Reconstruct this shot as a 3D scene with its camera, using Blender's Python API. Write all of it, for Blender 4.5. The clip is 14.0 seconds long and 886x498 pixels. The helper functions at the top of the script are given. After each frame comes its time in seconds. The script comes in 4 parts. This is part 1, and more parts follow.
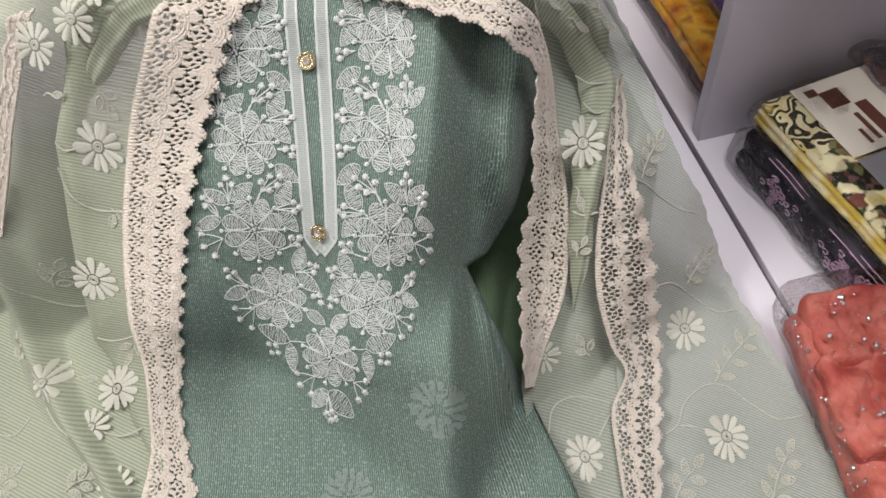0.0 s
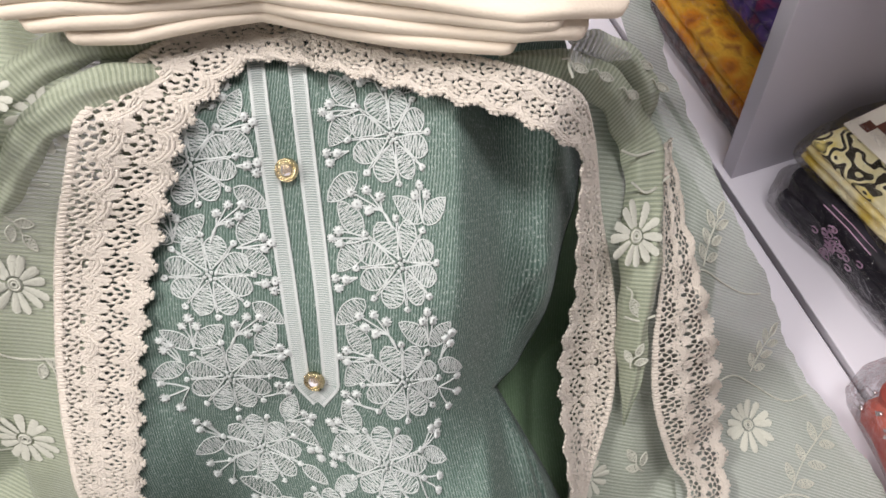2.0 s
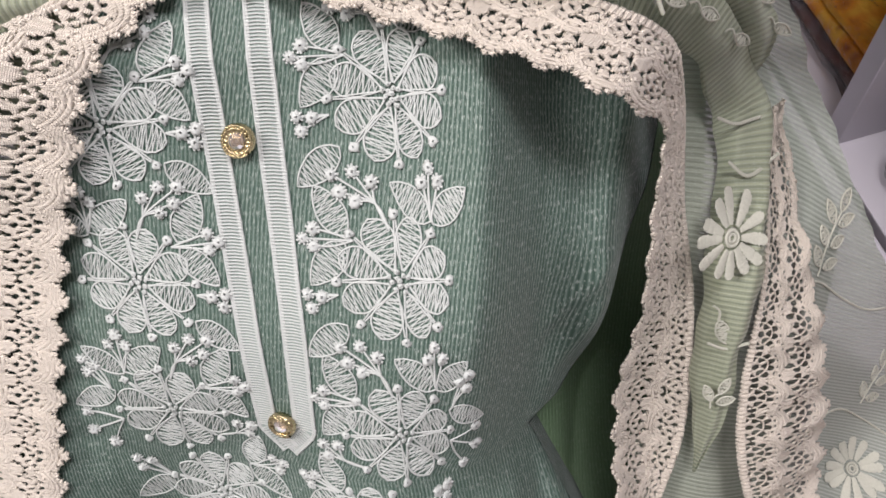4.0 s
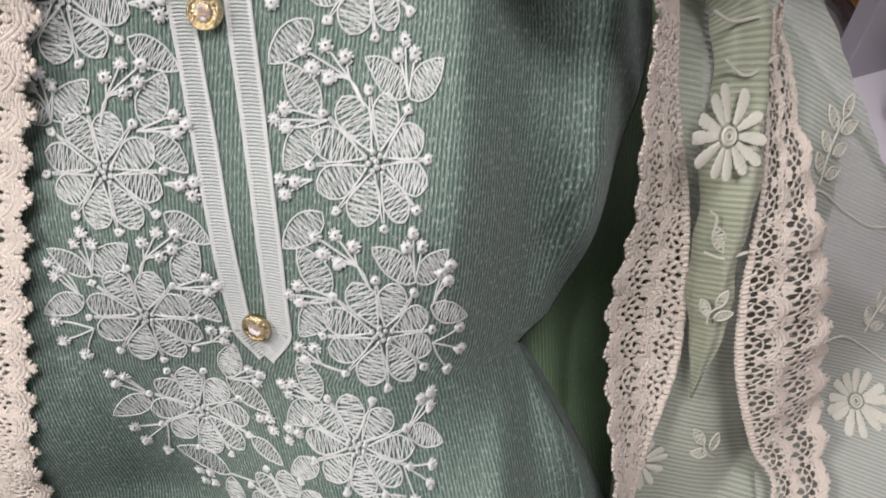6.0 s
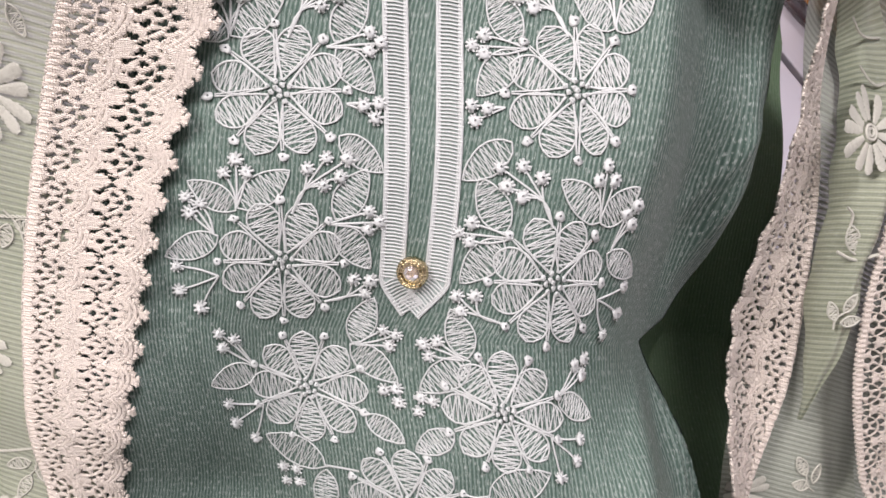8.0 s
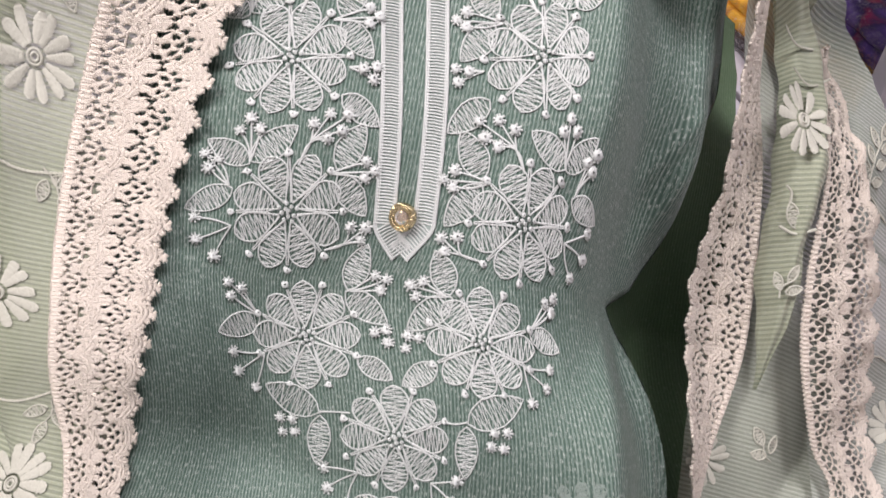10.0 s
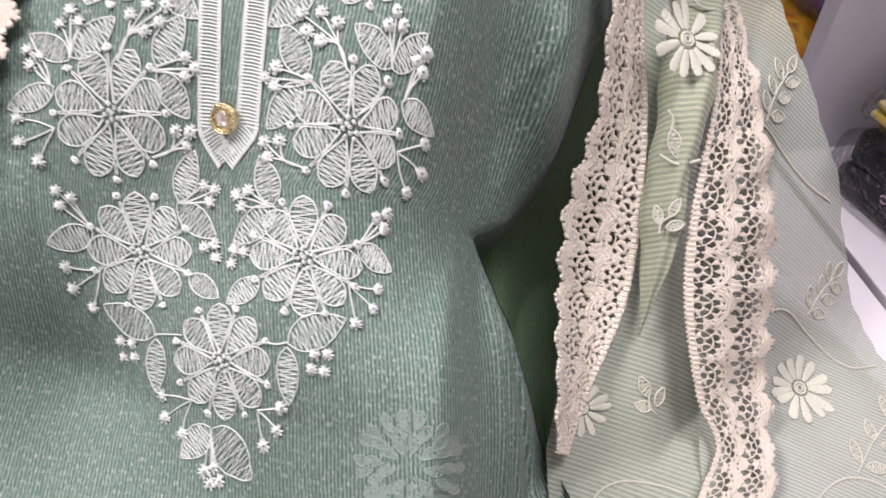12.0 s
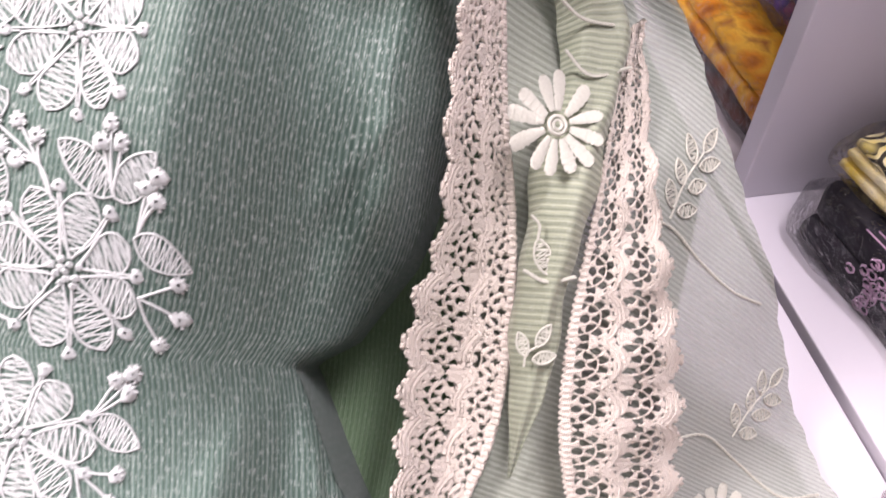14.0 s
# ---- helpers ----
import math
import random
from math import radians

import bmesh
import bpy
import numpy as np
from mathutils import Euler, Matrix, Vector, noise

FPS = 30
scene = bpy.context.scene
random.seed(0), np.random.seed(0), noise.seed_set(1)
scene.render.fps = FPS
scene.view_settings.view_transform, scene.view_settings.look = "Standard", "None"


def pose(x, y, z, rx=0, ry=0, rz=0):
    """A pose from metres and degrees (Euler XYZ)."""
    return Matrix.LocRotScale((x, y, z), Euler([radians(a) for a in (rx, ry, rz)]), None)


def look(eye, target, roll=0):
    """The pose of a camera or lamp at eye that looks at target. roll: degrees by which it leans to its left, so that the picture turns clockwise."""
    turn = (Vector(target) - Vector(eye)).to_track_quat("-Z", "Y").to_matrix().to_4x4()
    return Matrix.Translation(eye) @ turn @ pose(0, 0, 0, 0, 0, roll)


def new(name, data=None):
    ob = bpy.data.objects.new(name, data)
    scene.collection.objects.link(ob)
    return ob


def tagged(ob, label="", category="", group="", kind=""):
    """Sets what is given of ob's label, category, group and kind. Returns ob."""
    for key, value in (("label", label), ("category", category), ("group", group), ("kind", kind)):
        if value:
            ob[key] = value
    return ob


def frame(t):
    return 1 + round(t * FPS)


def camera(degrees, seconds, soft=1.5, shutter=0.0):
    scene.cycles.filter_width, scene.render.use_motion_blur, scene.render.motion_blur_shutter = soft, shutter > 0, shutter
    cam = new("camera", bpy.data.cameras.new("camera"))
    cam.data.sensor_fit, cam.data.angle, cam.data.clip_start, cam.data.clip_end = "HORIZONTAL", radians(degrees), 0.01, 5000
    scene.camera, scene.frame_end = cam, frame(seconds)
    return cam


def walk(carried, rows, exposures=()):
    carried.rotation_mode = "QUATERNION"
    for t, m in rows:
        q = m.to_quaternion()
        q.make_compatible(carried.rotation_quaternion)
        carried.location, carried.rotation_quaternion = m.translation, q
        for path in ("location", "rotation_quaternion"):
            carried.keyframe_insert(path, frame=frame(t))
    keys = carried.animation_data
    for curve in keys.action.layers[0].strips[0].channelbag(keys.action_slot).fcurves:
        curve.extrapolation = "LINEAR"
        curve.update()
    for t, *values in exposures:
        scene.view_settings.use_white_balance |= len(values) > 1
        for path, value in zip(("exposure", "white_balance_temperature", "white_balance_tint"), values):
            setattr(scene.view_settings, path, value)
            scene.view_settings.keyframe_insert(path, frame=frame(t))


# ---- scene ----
# the path: seconds, place, turn
cam = camera(56.4, 14.0, soft=1.6, shutter=0.3)
PATH = [
    (0.0, 0.0000, 0.0000, 0.7000, 36.41, 3.74, -5.06),
    (0.5, -0.0131, 0.0216, 0.6906, 36.07, 3.46, -5.94),
    (1.0, -0.0261, 0.0702, 0.6812, 35.57, 3.19, -7.38),
    (1.5, -0.0333, 0.1335, 0.6751, 34.52, 3.13, -9.03),
    (2.0, -0.0289, 0.1772, 0.6547, 33.34, 3.12, -9.89),
    (2.2, -0.0283, 0.1944, 0.6423, 32.91, 3.24, -10.01),
    (4.3, -0.0055, 0.2794, 0.5495, 28.68, 4.96, -6.30),
    (4.5, -0.0093, 0.2769, 0.5487, 28.60, 5.08, -6.20),
    (5.0, -0.0078, 0.2662, 0.5371, 27.93, 5.28, -6.44),
    (5.5, 0.0024, 0.2542, 0.5273, 27.63, 5.23, -6.93),
    (6.0, -0.0044, 0.2462, 0.5157, 28.97, 5.01, -6.66),
    (6.5, -0.0425, 0.2180, 0.4784, 29.95, 4.29, -4.71),
    (7.0, -0.0641, 0.2097, 0.4948, 33.45, 4.35, -2.97),
    (7.2, -0.0843, 0.2175, 0.4818, 34.42, 2.40, -4.41),
    (9.3, -0.1155, 0.1436, 0.4588, 45.95, -2.02, -6.73),
    (9.5, -0.1140, 0.1395, 0.4640, 46.25, -2.09, -6.68),
    (10.0, -0.1142, 0.1184, 0.4558, 45.70, -2.26, -5.89),
    (10.5, -0.1114, 0.1061, 0.4491, 45.19, -2.32, -5.44),
    (11.0, -0.0842, 0.1033, 0.4483, 45.10, -2.44, -5.25),
    (11.5, -0.0460, 0.0957, 0.4327, 46.50, -1.51, -3.81),
    (12.0, -0.0269, 0.1045, 0.4125, 45.49, -2.33, -3.39),
    (12.5, 0.0073, 0.1365, 0.3759, 44.80, 0.85, 0.78),
    (13.0, 0.0027, 0.1342, 0.3743, 46.30, 0.03, -0.83),
    (13.5, 0.0309, 0.1678, 0.3958, 43.10, -2.00, -2.81),
    (14.0, 0.0646, 0.2117, 0.4036, 42.72, -1.67, -1.93),
]
walk(cam, [(t, pose(x, y, z, rx, ry, rz)) for t, x, y, z, rx, ry, rz in PATH], [(0, -0.02, 6500, 10), (2.2, 0.05, 6500, 10), (4.3, -0.08, 6500, 14), (6.3, -0.06, 6500, 15), (7.2, 0.07, 6500, 19), (9.3, 0.18, 6500, 18), (11, 0.27, 6500, 17), (12.5, 0.62, 6500, 19), (14, 0.74, 6500, 25)])

# ---- light: soft white overhead lamps, added and unseen ----
world = bpy.data.worlds.new("world")
scene.world = world
world.use_nodes = True
world.node_tree.nodes["Background"].inputs["Color"].default_value = (0.95, 0.98, 1.0, 1)
world.node_tree.nodes["Background"].inputs["Strength"].default_value = 0.25


def area_lamp(name, x, y, z, sx, sy, watts, colour, target):
    data = bpy.data.lights.new(name, "AREA")
    data.shape, data.size, data.size_y, data.energy, data.color = "RECTANGLE", sx, sy, watts, colour
    ob = new(name, data)
    ob.matrix_world = look((x, y, z), target)
    return ob


# No fitting is seen; both lamps are added, the second to light the shelf
area_lamp("added_overhead_lamp", -1.55, 0.15, 2.15, 0.9, 0.9, 55, (1.0, 0.945, 0.925), (-0.1, 0.4, 0.1))
area_lamp("added_overhead_lamp", 0.3, 0.1, 2.28, 0.6, 0.6, 33, (1.0, 0.95, 0.97), (0.2, 0.5, 0.0))

# ---- materials ----


class Net:
    """A small builder for node materials."""

    def __init__(self, name, rough=0.8, spec=0.3, metal=0.0):
        self.mat = bpy.data.materials.new(name)
        self.mat.use_nodes = True
        self.t = self.mat.node_tree
        self.b = self.t.nodes["Principled BSDF"]
        self.b.inputs["Roughness"].default_value = rough
        self.b.inputs["Specular IOR Level"].default_value = spec
        self.b.inputs["Metallic"].default_value = metal
        self.uv = self.t.nodes.new("ShaderNodeTexCoord")

    def link(self, a, b):
        self.t.links.new(a, b)

    def put(self, sock, v):
        if isinstance(v, bpy.types.NodeSocket):
            self.link(v, sock)
        elif v is not None:
            sock.default_value = v

    def math(self, op, a, b=None, c=None):
        n = self.t.nodes.new("ShaderNodeMath")
        n.operation = op
        self.put(n.inputs[0], a)
        self.put(n.inputs[1], b)
        self.put(n.inputs[2], c)
        return n.outputs[0]

    def xyz(self, which="UV"):
        n = self.t.nodes.new("ShaderNodeSeparateXYZ")
        self.link(self.uv.outputs[which], n.inputs[0])
        return n.outputs

    def noise(self, scale, sx=1, sy=1, sz=1, detail=2.0, which="UV", rough=0.5):
        m = self.t.nodes.new("ShaderNodeMapping")
        m.inputs["Scale"].default_value = (sx, sy, sz)
        self.link(self.uv.outputs[which], m.inputs[0])
        n = self.t.nodes.new("ShaderNodeTexNoise")
        n.inputs["Scale"].default_value, n.inputs["Detail"].default_value = scale, detail
        n.inputs["Roughness"].default_value = rough
        self.link(m.outputs[0], n.inputs[0])
        return n.outputs[0]

    def voronoi(self, scale, which="UV"):
        n = self.t.nodes.new("ShaderNodeTexVoronoi")
        n.inputs["Scale"].default_value = scale
        self.link(self.uv.outputs[which], n.inputs[0])
        return n

    def ramp(self, fac, stops):
        n = self.t.nodes.new("ShaderNodeValToRGB")
        while len(n.color_ramp.elements) < len(stops):
            n.color_ramp.elements.new(0.5)
        for e, (p, c) in zip(n.color_ramp.elements, stops):
            e.position, e.color = p, (*c, 1) if len(c) == 3 else c
        self.link(fac, n.inputs[0])
        return n.outputs[0]

    def mix(self, fac, a, b):
        n = self.t.nodes.new("ShaderNodeMix")
        n.data_type = "RGBA"
        self.put(n.inputs[0], fac)
        for i, v in ((6, a), (7, b)):
            self.put(n.inputs[i], (*v, 1) if isinstance(v, tuple) and len(v) == 3 else v)
        return n.outputs[2]

    def bump(self, height, strength=0.5, dist=0.001, after=None):
        n = self.t.nodes.new("ShaderNodeBump")
        n.inputs["Strength"].default_value, n.inputs["Distance"].default_value = strength, dist
        self.link(height, n.inputs["Height"])
        if after is not None:
            self.link(after, n.inputs["Normal"])
        return n.outputs[0]

    def done(self, colour=None, normal=None, rough=None, alpha=None, sheen=0.0):
        self.put(self.b.inputs["Base Color"], (*colour, 1) if isinstance(colour, tuple) else colour)
        if normal is not None:
            self.link(normal, self.b.inputs["Normal"])
        self.put(self.b.inputs["Roughness"], rough)
        self.put(self.b.inputs["Alpha"], alpha)
        if sheen:
            self.b.inputs["Sheen Weight"].default_value = sheen
            self.b.inputs["Sheen Roughness"].default_value = 0.4
        return self.mat


def ribbed_cloth(name, dark, mid, light, period, along_v, slub, alpha, fine=0.5, rough=0.72, blotch=0.0, lined=0.45, sheen=0.2):
    """Fine crinkled organza: ribs of a given period, slub threads, a faint weave."""
    n = Net(name, rough=rough, spec=0.35)
    s = n.xyz()
    wob = n.noise(45, 1, 1, 1, 2)
    across = s[1] if along_v else s[0]
    c = n.math("MULTIPLY_ADD", wob, period * 0.12, across)
    rib = n.math("SINE", n.math("MULTIPLY", c, 2 * math.pi / period))
    rib01 = n.math("MULTIPLY_ADD", rib, 0.5, 0.5)
    thread = n.math("MULTIPLY_ADD", n.math("SINE", n.math("MULTIPLY", c, 2 * math.pi / (period * 0.43))), 0.5, 0.5)
    uneven = n.noise(1, 14 if along_v else 950, 950 if along_v else 14, 1, 2)
    fibre = n.noise(1, 330 if along_v else 3000, 3000 if along_v else 330, 1, 1)
    base = n.mix(rib01, dark, mid)
    base = n.mix(n.math("MULTIPLY", uneven, 0.55), base, light)
    lines = n.math("POWER", rib01, 2.2) if lined > 0.5 else n.math("POWER", thread, 3.0)
    base = n.mix(n.math("MULTIPLY", n.math("MULTIPLY", lines, uneven), lined), base, (0.55, 0.63, 0.59))
    other = s[0] if along_v else s[1]
    weft = n.math("POWER", n.math("MULTIPLY_ADD", n.math("SINE", n.math("MULTIPLY", other, 2 * math.pi / (period * 0.55))), 0.5, 0.5), 4.0)
    base = n.mix(n.math("MULTIPLY", weft, 0.24), base, light)
    fl = n.ramp(fibre, [(0.58, (0, 0, 0)), (0.66, (1, 1, 1))])
    base = n.mix(n.math("MULTIPLY", fl, slub), base, (0.80, 0.85, 0.80))
    if blotch:
        big = n.ramp(n.noise(7, 1, 1, 1, 3), [(0.42, (0, 0, 0)), (0.62, (1, 1, 1))])
        base = n.mix(n.math("MULTIPLY", big, blotch), base, light)
    h = n.math("ADD", n.math("MULTIPLY", rib01, 1.0), n.math("MULTIPLY", thread, fine))
    h = n.math("ADD", h, n.math("MULTIPLY", uneven, 0.9))
    a = None
    if alpha < 1:
        a = n.math("MULTIPLY_ADD", n.math("SUBTRACT", rib01, 0.5), 0.22, alpha)
    return n.done(base, n.bump(h, 0.34, 0.0006), None, a, sheen=sheen)


KURTI = ribbed_cloth("kurti_green_organza", (0.029, 0.064, 0.047), (0.060, 0.114, 0.087), (0.100, 0.164, 0.131), 0.0018, False, 0.36, 1.0, blotch=0.15, lined=0.51, fine=0.45, sheen=0.06)
# Same cloth as KURTI; light coming through it is put into a brighter green
INSIDE_LIT = ribbed_cloth("kurti_inside_lit_green", (0.075, 0.135, 0.065), (0.120, 0.200, 0.105), (0.16, 0.245, 0.145), 0.0023, False, 0.12, 1.0, lined=0.05, sheen=0.0)
DUPATTA = ribbed_cloth("dupatta_sage_organza", (0.140, 0.180, 0.105), (0.300, 0.335, 0.225), (0.42, 0.45, 0.33), 0.0027, True, 0.18, 0.84, blotch=0.3)
DUPATTA_SHEER = ribbed_cloth("dupatta_sheer_organza", (0.17, 0.215, 0.165), (0.31, 0.35, 0.295), (0.41, 0.44, 0.39), 0.0022, True, 0.22, 0.78, blotch=0.45)
# The sage organza again, greyed darker: shade between the lace borders put into colour
DUPATTA_SHADED = ribbed_cloth("dupatta_shaded_organza", (0.19, 0.215, 0.165), (0.28, 0.31, 0.25), (0.37, 0.40, 0.33), 0.0027, True, 0.18, 0.9)


def thread_material(name, colour, pale, bump=0.35, rough=0.75):
    n = Net(name, rough=rough, spec=0.25)
    g = n.noise(900, 1, 1, 1, 2, which="Object")
    big = n.noise(22, 1, 1, 1, 2, which="Object")
    c = n.mix(n.math("MULTIPLY", g, 0.9), colour, pale)
    c = n.mix(n.math("MULTIPLY", big, 0.35), c, colour)
    return n.done(c, n.bump(g, bump, 0.0006), sheen=0.15)


WHITE_THREAD = thread_material("white_embroidery_thread", (0.54, 0.58, 0.56), (0.71, 0.735, 0.71))
CREAM_THREAD = thread_material("cream_embroidery_thread", (0.45, 0.46, 0.385), (0.63, 0.63, 0.55))
FAINT_THREAD = thread_material("faint_white_thread", (0.20, 0.26, 0.23), (0.29, 0.35, 0.315))


def lace_material():
    n = Net("cream_crochet_cotton", rough=0.9, spec=0.15)
    s = n.xyz()
    g = n.noise(520, 1, 1.6, 1, 3)
    twist = n.math("SINE", n.math("MULTIPLY", n.math("ADD", s[0], s[1]), 2 * math.pi / 0.0011))
    twist2 = n.math("SINE", n.math("MULTIPLY", n.math("SUBTRACT", s[0], s[1]), 2 * math.pi / 0.0014))
    big = n.noise(25, 1, 1, 1, 2)
    c = n.mix(g, (0.77, 0.69, 0.575), (0.91, 0.855, 0.765))
    c = n.mix(n.math("MULTIPLY", big, 0.4), c, (0.80, 0.72, 0.62))
    h = n.math("ADD", n.math("MULTIPLY", g, 1.2), n.math("MULTIPLY", n.math("MULTIPLY", twist, twist2), 0.5))
    return n.done(c, n.bump(h, 0.8, 0.0009), sheen=0.2)


LACE = lace_material()


def plain(name, colour, other, scale=30, rough=0.6, spec=0.4, metal=0.0, bump=0.15, amount=0.5):
    n = Net(name, rough, spec, metal)
    g = n.noise(scale, 1, 1, 1, 4, which="Object")
    fine = n.noise(scale * 14, 1, 1, 1, 2, which="Object")
    c = n.mix(n.math("MULTIPLY", g, amount), colour, other)
    return n.done(c, n.bump(fine, bump, 0.0006))


CREAM_CLOTH = plain("cream_cotton_cloth", (0.80, 0.71, 0.58), (0.66, 0.57, 0.45), 40, 0.85, 0.2, 0, 0.5)
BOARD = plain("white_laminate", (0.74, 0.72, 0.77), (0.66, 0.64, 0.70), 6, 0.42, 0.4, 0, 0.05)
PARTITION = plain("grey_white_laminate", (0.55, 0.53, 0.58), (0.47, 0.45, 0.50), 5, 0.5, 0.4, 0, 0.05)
DARK_GAP = plain("gap_shade", (0.05, 0.045, 0.05), (0.09, 0.08, 0.09), 40, 0.8)
GOLD = plain("pale_gold_metal", (0.66, 0.57, 0.36), (0.36, 0.28, 0.13), 420, 0.22, 0.5, 1.0, 0.2)
FORM = plain("dress_form_cover", (0.30, 0.36, 0.31), (0.24, 0.30, 0.25), 20, 0.9)
WALL = plain("painted_wall", (0.72, 0.70, 0.68), (0.64, 0.62, 0.60), 3, 0.8)
FLOOR = plain("grey_floor_tile", (0.42, 0.40, 0.38), (0.34, 0.32, 0.30), 4, 0.4)


def crystal_material():
    n = Net("clear_crystal", 0.03, 0.9)
    n.b.inputs["Transmission Weight"].default_value = 0.85
    n.b.inputs["IOR"].default_value = 1.6
    return n.done((0.98, 0.90, 0.88))


CRYSTAL = crystal_material()


def plastic_material():
    """Clear film: see-through, with sharp glints on its creases."""
    n = Net("clear_plastic_film", 0.1, 0.5)
    crease = n.noise(42, 1, 1, 1, 4, which="Object", rough=0.7)
    ridge = n.math("ABSOLUTE", n.math("SUBTRACT", crease, 0.5))
    nor = n.bump(ridge, 1.0, 0.016)
    fres = n.t.nodes.new("ShaderNodeFresnel")
    fres.inputs["IOR"].default_value = 1.5
    n.link(nor, fres.inputs["Normal"])
    clear, gloss, mixed = (n.t.nodes.new("ShaderNode" + k) for k in ("BsdfTransparent", "BsdfGlossy", "MixShader"))
    clear.inputs[0].default_value = (0.995, 0.993, 0.996, 1)
    gloss.inputs["Roughness"].default_value = 0.07
    n.link(nor, gloss.inputs["Normal"])
    line = n.ramp(ridge, [(0.0, (1, 1, 1)), (0.016, (0, 0, 0))])
    sheen = n.math("MAXIMUM", n.math("MULTIPLY_ADD", fres.outputs[0], 0.6, -0.024), 0.0)
    n.link(n.math("MINIMUM", n.math("ADD", sheen, n.math("MULTIPLY", line, 0.16)), 0.9), mixed.inputs[0])
    n.link(clear.outputs[0], mixed.inputs[1])
    n.link(gloss.outputs[0], mixed.inputs[2])
    n.link(mixed.outputs[0], n.t.nodes["Material Output"].inputs[0])
    return n.mat


PLASTIC = plastic_material()


def print_material(name, stops, scale, detail=5.0, rough=0.6, which="Object"):
    """Printed cloth: patches of several colours in an uneven floral scatter."""
    n = Net(name, rough, 0.3)
    w = n.noise(scale * 0.7, 1, 1, 1, detail, which=which)
    v = n.voronoi(scale, which)
    f = n.math("ADD", n.math("MULTIPLY", w, 0.75), n.math("MULTIPLY", v.outputs["Distance"], 0.35))
    c = n.ramp(f, stops)
    fine = n.noise(700, 1, 1, 1, 2, which=which)
    fold = n.math("ABSOLUTE", n.math("SUBTRACT", n.noise(38, 1, 0.6, 1, 3, which=which), 0.5))
    return n.done(c, n.bump(fine, 0.3, 0.0006, n.bump(fold, 0.9, 0.012)))



def floral_print():
    """Yellow cloth: black wavy line drawing at one end, small mixed flowers over the rest."""
    n = Net("yellow_floral_print", 0.6, 0.3)
    s = n.xyz("Object")
    ground = n.ramp(n.noise(28, 1, 1, 1, 3, which="Object"), [(0.40, (0.66, 0.52, 0.10)), (0.55, (0.80, 0.74, 0.46))])
    swirl = n.math("SINE", n.math("MULTIPLY", n.noise(24, 1, 1, 1, 2, which="Object"), 85.0))
    where = n.ramp(n.noise(17, 1, 1, 1, 2, which="Object"), [(0.44, (0, 0, 0)), (0.50, (1, 1, 1))])
    lines = n.math("MULTIPLY", n.math("GREATER_THAN", swirl, -0.15), where)
    drawn = n.mix(lines, ground, (0.035, 0.030, 0.022))
    v = n.voronoi(120, "Object")
    pick = n.t.nodes.new("ShaderNodeSeparateColor")
    n.link(v.outputs["Color"], pick.inputs[0])
    r = n.ramp(pick.outputs[0], [(0.0, (0.02, 0.02, 0.015)), (0.22, (0.05, 0.09, 0.03)), (0.40, (0.22, 0.07, 0.05)), (0.58, (0.34, 0.17, 0.15)), (0.72, (0.03, 0.03, 0.02)), (0.86, (0.30, 0.30, 0.12))])
    r.node.color_ramp.interpolation = "CONSTANT"
    dark = n.mix(n.math("MULTIPLY", n.noise(260, 1, 1, 1, 2, which="Object"), 0.7), r, (0.03, 0.03, 0.02))
    patch = n.ramp(n.noise(36, 1, 1, 1, 3, which="Object"), [(0.54, (1, 1, 1)), (0.58, (0, 0, 0))])
    flowers = n.mix(patch, ground, dark)
    split = n.math("LESS_THAN", n.math("ADD", s[1], n.math("MULTIPLY", n.noise(20, which="Object"), 0.08)), -0.035)
    return n.done(n.mix(split, drawn, flowers), n.bump(n.noise(700, which="Object"), 0.3, 0.0006))


YELLOW_PRINT = floral_print()
YELLOW_EDGE = print_material("yellow_tie_dye", [(0.35, (0.66, 0.52, 0.12)), (0.5, (0.80, 0.74, 0.50)), (0.65, (0.62, 0.46, 0.08))], 30)
BLACK_PRINT = print_material("black_cloth", [(0.3, (0.008, 0.007, 0.010)), (0.6, (0.02, 0.018, 0.025)), (0.75, (0.05, 0.045, 0.06))], 20)
ORANGE_PRINT = print_material("orange_rust_print", [(0.34, (0.22, 0.04, 0.02)), (0.45, (0.70, 0.27, 0.02)), (0.58, (0.80, 0.46, 0.05)), (0.70, (0.30, 0.08, 0.03))], 34)
PURPLE_PRINT = print_material("purple_navy_print", [(0.36, (0.02, 0.015, 0.06)), (0.5, (0.10, 0.055, 0.26)), (0.62, (0.03, 0.02, 0.09)), (0.74, (0.34, 0.02, 0.07))], 34)
MAROON_PRINT = print_material("maroon_dark_print", [(0.36, (0.04, 0.02, 0.02)), (0.5, (0.14, 0.06, 0.05)), (0.62, (0.05, 0.05, 0.06)), (0.74, (0.20, 0.08, 0.04))], 22)
CORAL = print_material("coral_red_cloth", [(0.34, (0.26, 0.034, 0.028)), (0.5, (0.42, 0.085, 0.065)), (0.66, (0.54, 0.16, 0.12))], 28)
PINK_THREAD = thread_material("pink_thread", (0.50, 0.30, 0.46), (0.66, 0.45, 0.60))
SILVER_SEQUIN = plain("silver_sequins", (0.85, 0.80, 0.80), (0.7, 0.6, 0.6), 300, 0.2, 0.5, 0.9)
CARD = plain("cream_label_card", (0.80, 0.76, 0.66), (0.74, 0.69, 0.59), 40, 0.6)
BROWN_INK = plain("brown_ink", (0.12, 0.045, 0.03), (0.16, 0.06, 0.04), 60, 0.6)
GREY_CARD = plain("grey_card", (0.22, 0.22, 0.24), (0.17, 0.17, 0.19), 40, 0.6)

